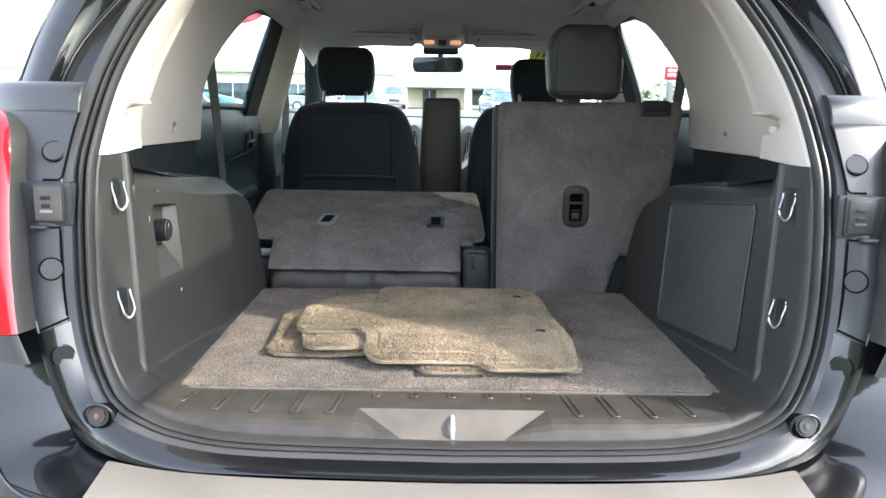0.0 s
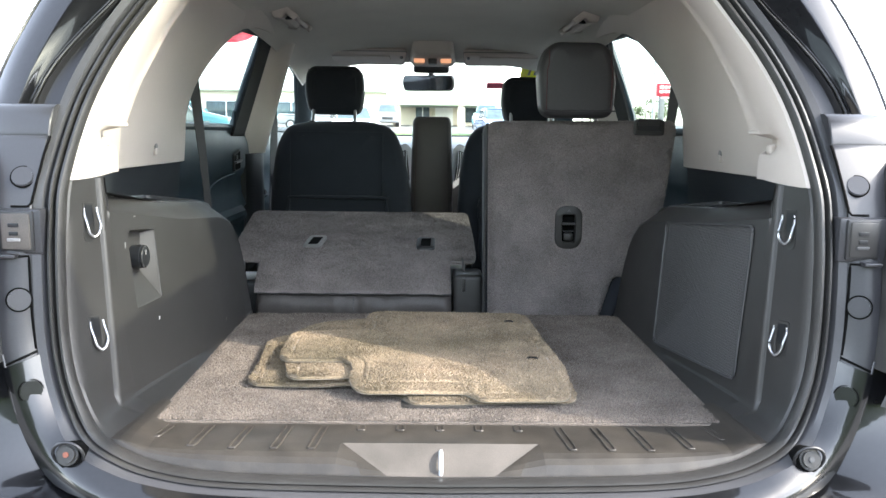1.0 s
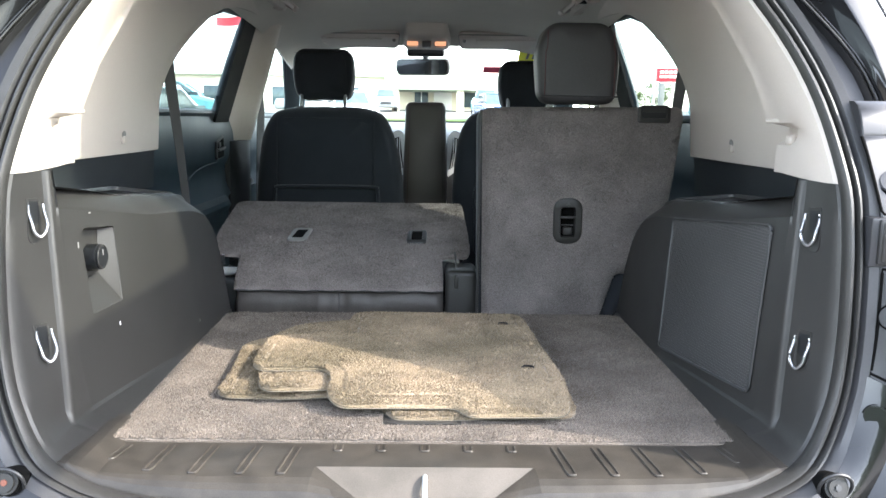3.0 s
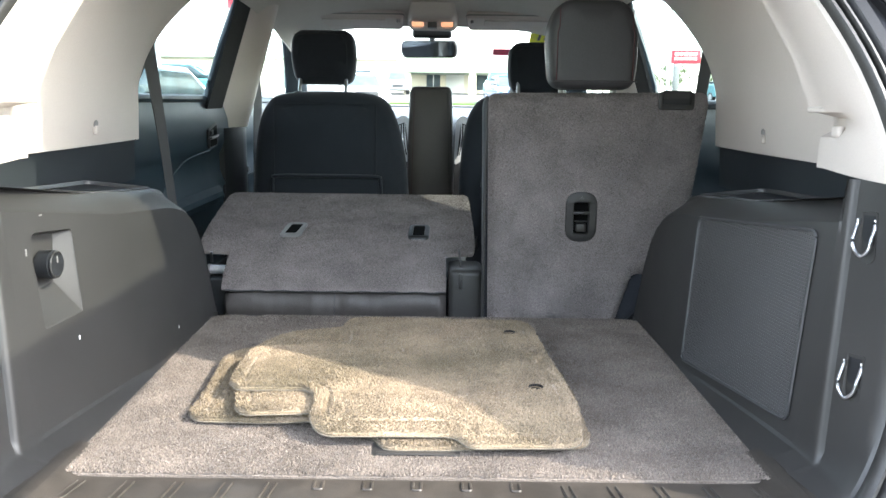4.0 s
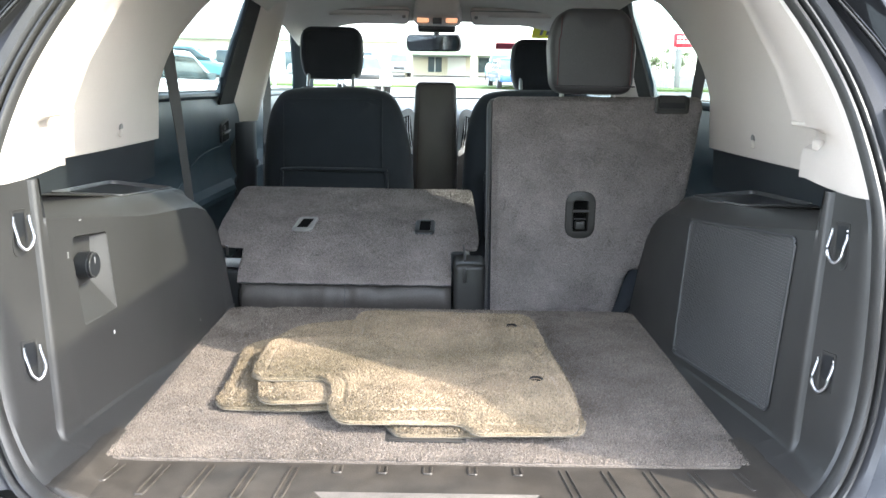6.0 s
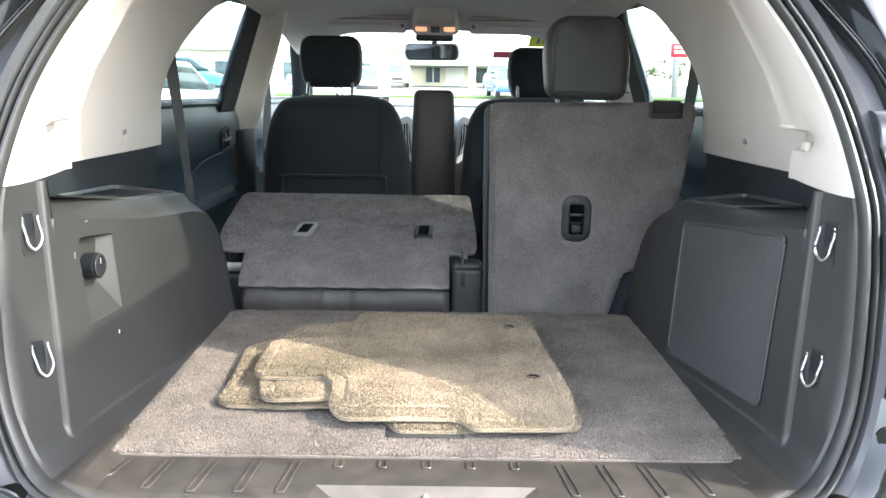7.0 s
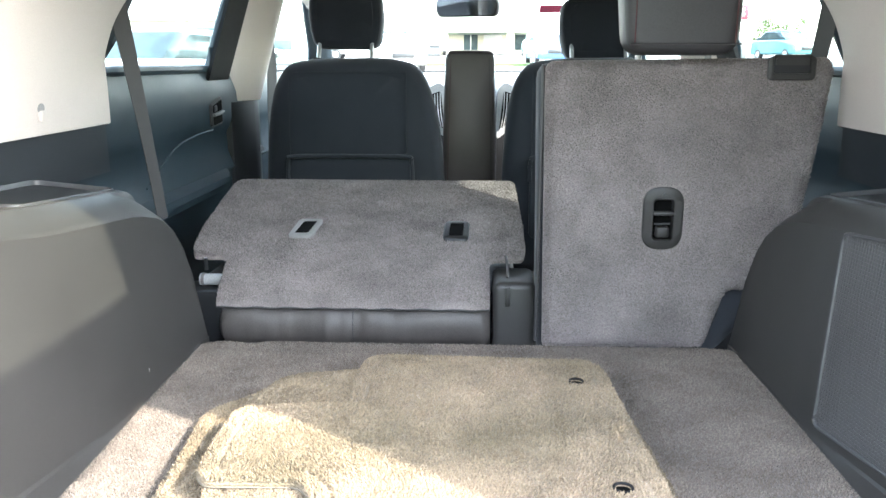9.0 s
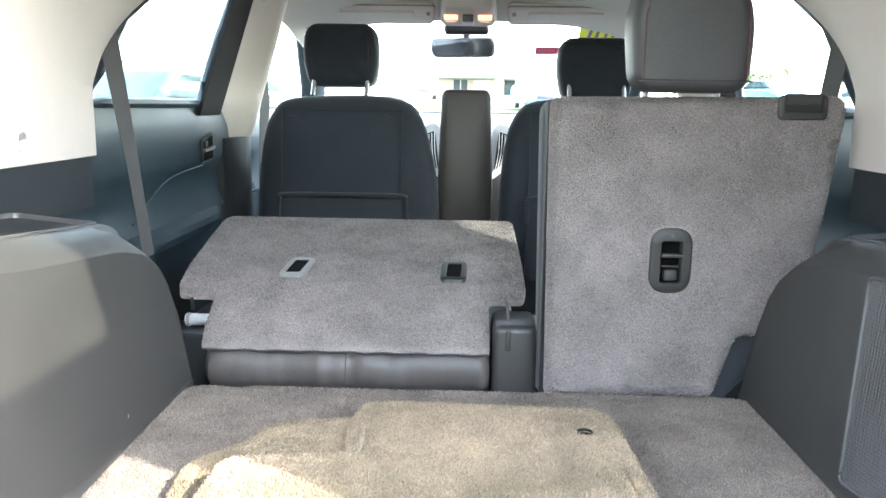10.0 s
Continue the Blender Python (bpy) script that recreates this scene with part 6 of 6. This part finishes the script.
# ---- floor mats ----
def floor_mat(name, outline, top, label, radius, holes=(), seed=0.0):
    t = thing(name, (*(sum((Vector(p) for p in outline), Vector((0, 0))) / len(outline)), 0.752), label, "floor mat", group="stacked floor mats")
    rl = rounded([Vector(p) for p in outline], radius, 5)
    part("mat_surface", slab(rl, top, 0.009, 0.008, 0.0055, holes=holes, bump=0.0013, seed=seed, groove=0.0045), MAT_PILE, t, "worn tan pile")
    pile("carpet_nap", rl, [[(a + (a - sum(u for u, v in h) / len(h)) * 0.2, b + (b - sum(v for u, v in h) / len(h)) * 0.2) for a, b in h] for h in holes], lambda x, y: Vector((x, y, top(x, y) + 0.0008)), (0, 0, 1), 0.0027, 0.0028, t, MAT_PILE, 30 + int(seed), edge=0.0055, groove=0.0045)
    for h in holes:
        cx, cy = sum(u for u, v in h) / len(h), sum(v for u, v in h) / len(h)
        z = top(cx, cy)
        g = part("grommet", tube([Vector((cx + 0.0105 * math.cos(a), cy + 0.0105 * math.sin(a), z - 0.0005)) for a in [2 * math.pi * k / 24 for k in range(24)]], 0.0018, 8, closed=True), MATTE_BLACK, t, "black plastic grommet")
        # black disc paints the dark of the shallow hole
        part("grommet_well", disc((cx, cy, z - 0.006), 0.0105, 0.003, (0, 0, 1), 20, 0.0), WELL, g)
    loop = dense([Vector((p.x, p.y, 0)) for p in rl], 0.015)
    part("edge_binding", tube([Vector((p.x, p.y, top(p.x, p.y) - 0.0090)) for p in loop], 0.0012, 6, closed=True, flat=0.8), MAT_EDGE, t, "thin whipped edge")
    return t


def hole_at(x, y, r=0.011):
    return [(x + r * math.cos(a), y + r * math.sin(a)) for a in [2 * math.pi * k / 12 for k in range(12)]]


def drape(x, y, hi, lo, y0, y1):
    k = smooth01((y - y0) / (y1 - y0))
    return lo + (hi - lo) * k + 0.002 * noise.noise(Vector((x * 5, y * 5, hi * 90)))


low_o = [(-0.055, 1.465), (-0.034, 1.426), (0.076, 1.428), (0.14, 1.434), (0.257, 1.437), (0.272, 1.461), (0.276, 1.634), (0.268, 1.742), (0.245, 1.98), (-0.12, 1.985), (-0.14, 1.6)]
floor_mat("floor_mat", low_o, lambda x, y: 0.7625, "tan floor mat lying flat at the bottom of the stack", 0.015, seed=1)
m2_o = [(-0.354, 1.541), (-0.335, 1.514), (-0.153, 1.506), (0.0, 1.51), (0.10, 1.55), (0.12, 1.93), (-0.10, 1.972), (-0.178, 1.975), (-0.258, 1.966), (-0.290, 1.936), (-0.298, 1.903), (-0.325, 1.862), (-0.358, 1.826), (-0.367, 1.79), (-0.353, 1.673), (-0.350, 1.571)]
floor_mat("floor_mat", m2_o, lambda x, y: drape(x, y, 0.777, 0.773, 1.53, 1.65) - 0.007 * smooth01((-0.12 - x) / 0.12), "tan floor mat showing past the mat on top of it", 0.014, seed=2)
mid_o = [(-0.272, 1.513), (-0.254, 1.495), (-0.157, 1.504), (-0.10, 1.52), (0.06, 1.64), (0.08, 1.75), (0.04, 1.93), (-0.165, 1.935), (-0.25, 1.905), (-0.278, 1.87), (-0.303, 1.815), (-0.304, 1.77), (-0.298, 1.65), (-0.286, 1.574)]
floor_mat("floor_mat", mid_o, lambda x, y: drape(x, y, 0.789, 0.785, 1.50, 1.60), "thick tan floor mat between two others", 0.014, seed=3)
m1_o = [(-0.304, 1.745), (-0.305, 1.66), (-0.299, 1.585), (-0.282, 1.563), (-0.172, 1.566), (-0.152, 1.54), (-0.147, 1.50), (-0.151, 1.475), (-0.138, 1.450), (-0.118, 1.438), (0.058, 1.442), (0.072, 1.436), (0.091, 1.410), (0.235, 1.413), (0.254, 1.430), (0.259, 1.46), (0.255, 1.55), (0.250, 1.62), (0.243, 1.72), (0.235, 1.90), (0.227, 1.945), (0.205, 1.973), (-0.128, 1.983), (-0.148, 1.96), (-0.155, 1.89), (-0.150, 1.80), (-0.160, 1.786), (-0.261, 1.774), (-0.292, 1.768)]
floor_mat("floor_mat", m1_o, lambda x, y: drape(x, y, 0.8005, 0.774, 1.42, 1.515) - 0.003 * smooth01((y - 1.9) / 0.1), "worn tan floor mat with two holes on top of the stack", 0.012,
          holes=[hole_at(0.201, 1.568), hole_at(0.183, 1.876)], seed=5)

# belt and reel beside the driver's seat
fb = thing("seat_belt", S(-1, 0.70, 3.45, 0.6), "black front seat belt hanging on the middle pillar", "seat belt", group="seat belts")
rows = []
for k in range(13):
    p = S(-1, 0.672, 3.46, 1.36).lerp(S(-1, 0.70, 3.50, 0.80), k / 12)
    w = 0.024 * (0.3 + 0.7 * smooth01(k / 2))
    rows.append([p + Vector((-0.4 * w, -w, 0)), p, p + Vector((0.4 * w, w, 0))])
part("webbing", thick(loft(rows), 0.0015), STRAP, fb)
part("belt_guide", box(S(-1, 0.69, 0, 0).x, S(-1, 0.668, 0, 0).x, 3.44, 3.47, 1.345, 1.385, 0.006, 3), DARK_PLASTIC, fb)
part("buckle_tongue", box(S(-1, 0.69, 0, 0).x, S(-1, 0.66, 0, 0).x, 3.46, 3.50, 1.02, 1.06, 0.005), CHROME, fb)
part("adjuster_knob", disc(S(-1, 0.715, 3.40, 0.985), 0.012, 0.03, (1, -0.5, 0), 16, 0.003), CHROME, fb)

# ---- outdoors ----
SLOPE = 0.027


def ground_z(y):
    return SLOPE * min(max(y - 3.0, 0.0), 90.0)


rows = []
for y in (-600, -60, -10, 3, 10, 20, 40, 60, 93, 140, 600):
    rows.append([Vector((x, y, ground_z(y))) for x in (-600, -120, -60, -20, 0, 20, 60, 120, 600)])
part("ground", thick(loft(rows), 0.2), ASPHALT, None, "sunlit grey asphalt car park", kind="structure", category="ground", smooth=False)
rows = [[Vector((x, y, ground_z(y) + 0.10)) for x in (-30, -10, 0, 10, 40)] for y in (40.5, 42, 44.5)]
part("verge", thick(loft(rows), 0.15), GRASS, None, "mown grass verge across the car park", kind="structure", category="grass", smooth=False)

# the dealership
Y0 = 72.0
base = ground_z(Y0)
shop = thing("shop_building", (-14.0, Y0 + 6, base), "long cream shop building with white fascia and green canopy", "building")
part("wall", box(-52, 5.6, Y0, Y0 + 14, base - 0.3, base + 3.0, 0.02), STUCCO, shop, "cream rendered wall")
part("fascia", box(-52.4, 6.0, Y0 - 0.5, Y0 + 14.4, base + 2.95, base + 7.2, 0.03), FASCIA, shop, "tall plain white fascia")
part("fascia_trim", box(-52.5, 6.1, Y0 - 0.6, Y0 + 14.5, base + 2.80, base + 2.96, 0.02), GREEN_PANEL, shop)
part("canopy", box(-3.7, 5.9, Y0 - 7.0, Y0 - 0.55, base + 1.55, base + 2.75, 0.03), GREEN_PANEL, shop, "pale green entrance canopy")
for x in (-2.9, 2.3, 5.2):
    part("column", box(x - 0.28, x + 0.28, Y0 - 6.6, Y0 - 6.0, base - 0.5, base + 1.55, 0.02), STUCCO, shop, "cream canopy column")
for x0, x1 in ((-1.5, -0.3), (2.9, 5.0), (-9.0, -6.4), (-14.0, -11.0), (-20.0, -16.5), (-27, -23), (-34, -30)):
    w = part("shop_window", box(x0, x1, Y0 - 0.06, Y0 + 0.1, base + 0.3, base + 1.9, 0.01), SHOP_GLASS, shop, "dark shop window")
    part("window_frame", box(x0 - 0.08, x1 + 0.08, Y0 - 0.1, Y0 - 0.04, base + 1.88, base + 2.0, 0.01), FASCIA, w)
    part("window_frame", box((x0 + x1) / 2 - 0.04, (x0 + x1) / 2 + 0.04, Y0 - 0.1, Y0 - 0.05, base + 0.3, base + 1.9, 0.01), FASCIA, w)
# made-up white panel for an unidentified pale shape at the shop
part("white_panel", box(0.2, 1.8, Y0 - 0.12, Y0 + 0.05, base, base + 1.95, 0.02), FASCIA, shop, "plain white panel on the shop front")

CAR_WHITE = material("white_car_paint", (0.75, 0.75, 0.74), 0.2, var=0.03, scale=3, grain=20, bump=0, coat=1.0)
CAR_GREY = material("grey_car_paint", (0.30, 0.31, 0.32), 0.2, metal=0.3, var=0.05, scale=3, grain=20, bump=0, coat=1.0)
CAR_BLUE = material("blue_car_paint", (0.05, 0.14, 0.36), 0.2, var=0.05, scale=3, grain=20, bump=0, coat=1.0)
CAR_TEAL = material("teal_car_paint", (0.10, 0.27, 0.30), 0.2, var=0.05, scale=3, grain=20, bump=0, coat=1.0)


def parked_car(x, y, turn, paint, tall, label):
    """A parked car; turn 0 shows its front to -y."""
    t = thing("parked_car", (0, 0, 0), label, "car", group="parked cars")
    t.location = (0, 0, 0)
    h = 0.22 if tall else 0.0
    place = lambda l, z, w: Vector((w, l, z))
    side = [(-2.2, 0.30), (-2.28, 0.55), (-2.2, 0.78 + h * 0.6), (-1.0, 0.95 + h), (0.9, 0.98 + h), (2.1, 0.98 + h * 0.9), (2.25, 0.7), (2.2, 0.32)]
    part("car_body", pillow([Vector((p.x, p.y)) for p in rounded([Vector(q) for q in side], 0.12, 4)], -0.9, 0.9, 0.12, place), paint, t)
    cab = [(-1.15, 0.92 + h), (-0.35, 1.40 + 1.2 * h), (1.0, 1.43 + 1.2 * h), (1.95 if tall else 1.6, 0.96 + h)]
    part("car_windows", pillow([Vector((p.x, p.y)) for p in rounded([Vector(q) for q in cab], 0.10, 4)], -0.76, 0.76, 0.16, place), SHOP_GLASS, t, "dark car windows")
    part("car_roof", box(-0.62, 0.62, -0.30, 1.02, 1.40 + 1.2 * h, 1.46 + 1.2 * h, 0.025, 2), paint, t)
    for s in (-1, 1):
        part("roof_post", tube([(s * 0.70, -1.05, 0.95 + h), (s * 0.60, -0.33, 1.42 + 1.2 * h)], 0.035, 6), paint, t)
        part("headlight", pillow([Vector(q) for q in rounded([Vector(v) for v in ((0.45, 0.62), (0.82, 0.66), (0.84, 0.80), (0.5, 0.76))], 0.03, 3)], -2.29, -2.1, 0.02, lambda u, z, d: Vector((s * u, d, z + h * 0.4))), SIGN_WHITE, t)
        for l in (-1.4, 1.35):
            w = part("wheel", disc(Vector((s * 0.80, l, 0.33)), 0.33, 0.22, (1, 0, 0), 24, 0.03), RUBBER, t)
            part("rim", disc(Vector((s * 0.86, l, 0.33)), 0.2, 0.12, (1, 0, 0), 18, 0.01), SILVER, w)
    part("grille", box(-0.42, 0.42, -2.31, -2.2, 0.55, 0.74, 0.02), RUBBER, t)
    t.matrix_basis = pose(x, y, ground_z(y), 0, 0, turn)
    return t


parked_car(-3.3, 33, 12, CAR_WHITE, False, "white sedan parked on the asphalt, facing the grass verge")
parked_car(-3.6, 64, 4, CAR_GREY, True, "grey sport utility car parked before the shop")
parked_car(3.9, 58, -8, CAR_TEAL, True, "dark teal sport utility car parked beside the canopy")
parked_car(3.3, 41.5, 6, CAR_BLUE, False, "blue car parked at the grass verge")
parked_car(-5.3, 15.0, 168, CAR_WHITE, False, "white sedan parked close beside, rear towards us")
parked_car(-10.6, 34, 95, CAR_TEAL, True, "teal sport utility car parked side on")
parked_car(-7.6, 52, 90, CAR_GREY, False, "grey car parked far off before the shop")
parked_car(-15.5, 47, 20, CAR_WHITE, True, "white sport utility car parked among others")
parked_car(14.5, 30, 80, CAR_WHITE, False, "white car parked past the open bay")
parked_car(18.5, 52, 15, CAR_TEAL, True, "teal sport utility car under the trees")

# pole sign, lamp posts and flag
sg = thing("pole_sign", (13.2, 45, ground_z(45)), "red pole sign with white lettering bars", "sign")
part("sign_post", box(12.55, 12.85, 44.9, 45.1, ground_z(45) - 0.1, 3.35, 0.02), GREY_PLASTIC, sg)
face = part("sign_face", box(12.4, 13.95, 44.85, 45.15, 3.36, 4.08, 0.02), SIGN_RED, sg)
for z, x0, x1 in ((3.86, 12.52, 13.8), (3.62, 12.52, 13.75)):
    k = x0
    for wd in (0.22, 0.16, 0.25, 0.18, 0.2):
        part("lettering_bar", box(k, k + wd, 44.83, 44.86, z - 0.07, z + 0.09, 0.005), SIGN_WHITE, face)
        k += wd + 0.05
part("sign_foot", box(12.6, 13.8, 44.88, 45.12, 3.24, 3.34, 0.01), SIGN_WHITE, sg)
for x, y, h in ((-9.2, 26.8, 8.0), (12.0, 44.0, 9.0), (11.1, 60.0, 9.0), (-19.0, 55.0, 9.0)):
    lp = thing("lamp_post", (x, y, ground_z(y)), "tall pale car park lamp post", "lamp post", group="lamp posts")
    part("post", tube([(x, y, ground_z(y) - 0.1), (x, y, ground_z(y) + h)], 0.09, 10), POLE, lp)
    part("post_base", disc((x, y, ground_z(y) + 0.3), 0.25, 0.7, (0, 0, 1), 16, 0.03), POLE, lp)
    part("lamp_head", box(x - 0.5, x + 0.5, y - 0.15, y + 0.15, ground_z(y) + h, ground_z(y) + h + 0.12, 0.03), POLE, lp)
fp = thing("flag_pole", (-8.3, 40.0, ground_z(40)), "white flag pole with a red and white striped flag", "flag")
part("pole", tube([(-8.3, 40, ground_z(40) - 0.1), (-8.3, 40, 13)], 0.07, 10), POLE, fp)
for k in range(7):
    rows = []
    for j in range(15):
        u = j / 14
        x = -8.38 - 2.0 * u
        yy = 40 + 0.22 * math.sin(u * 9 + 0.3) * u
        z = 8.9 - 2.9 * (k / 7) - 0.7 * u - 0.2 * math.sin(u * 4)
        rows.append([Vector((x, yy, z)), Vector((x, yy + 0.05, z - 2.9 / 14)), Vector((x, yy, z - 2.9 / 7))])
    part("flag_stripe", thick(loft(rows), 0.01), SIGN_RED if k % 2 == 0 else SIGN_WHITE, fp, "red flag stripe" if k % 2 == 0 else "white flag stripe")


def tree(x, y, h, r, seed, label):
    rnd = random.Random(seed)
    z0 = ground_z(y)
    t = thing("tree", (x, y, z0), label, "tree", group="trees")
    part("trunk", tube([(x, y, z0 - 0.1), (x + 0.05 * h * 0.2, y, z0 + h * 0.25), (x - 0.03 * h * 0.2, y, z0 + h * 0.6)], 0.035 * h, 8), BARK, t)
    for k in range(5):
        a = rnd.uniform(0, 6.28)
        s = z0 + h * rnd.uniform(0.25, 0.5)
        part("limb", tube([(x, y, s), (x + math.cos(a) * r * 0.35, y + math.sin(a) * r * 0.35, s + h * 0.15), (x + math.cos(a) * r * 0.7, y + math.sin(a) * r * 0.7, s + h * 0.24)], 0.012 * h, 6), BARK, t)
    bm = bmesh.new()
    hubs = []
    for k in range(26):
        a, e, q = rnd.uniform(0, 6.28), rnd.uniform(-0.8, 1.0), rnd.uniform(0.35, 1.0)
        hubs.append(Vector((x + math.cos(a) * r * q * math.sqrt(1 - e * e * 0.6), y + math.sin(a) * r * q * math.sqrt(1 - e * e * 0.6), z0 + h * 0.66 + e * h * 0.32)))
    for c in hubs:
        for k in range(70):
            d = Vector((rnd.gauss(0, 1), rnd.gauss(0, 1), rnd.gauss(0, 0.8))).normalized() * r * rnd.uniform(0.12, 0.34)
            p = c + d
            s = h * rnd.uniform(0.018, 0.035)
            u = Vector((rnd.gauss(0, 1), rnd.gauss(0, 1), rnd.gauss(0, 1))).normalized() * s
            w = u.cross(Vector((rnd.gauss(0, 1), rnd.gauss(0, 1), rnd.gauss(0, 1)))).normalized() * s * 0.7
            bm.faces.new([bm.verts.new(q) for q in (p - u, p + w, p + u, p - w)])
    part("crown", bm, LEAF, t, smooth=False, kind="stuff")
    return t


for k, (x, y, h, r) in enumerate(((15.2, 62, 2.0, 1.2), (18.5, 66, 2.4, 1.5), (13.6, 70, 2.2, 1.3), (24, 68, 3.0, 2.0), (31, 64, 3.2, 2.2), (39, 60, 3.6, 2.6), (47, 56, 3.8, 2.8), (56, 52, 4.0, 3.0), (21.5, 64, 2.0, 1.4), (-62, 60, 7, 4))):
    tree(x, y, h, r, 10 + k, "leafy green tree beyond the car park")

# unseen hedge added behind the car to block low sky and darken reflections
rows = []
for j in range(7):
    row = []
    for i in range(121):
        x = -45 + 0.75 * i
        n = noise.noise(Vector((x * 0.5, j * 0.9, 4)))
        z = (0.0, 2.4, 4.8, 6.6, 7.6, 6.6, 0.0)[j] + 0.9 * n * (j > 0)
        y = (-21.0, -20.9, -21.0, -21.4, -22.3, -23.2, -23.4)[j] + 0.3 * n
        row.append(Vector((x, y, max(0.0, z) - (0.05 if j in (0, 6) else 0))))
    rows.append(row)
part("hedge", loft(rows), LEAF, None, "tall green hedge added out of view to block low sky", kind="structure", category="hedge")
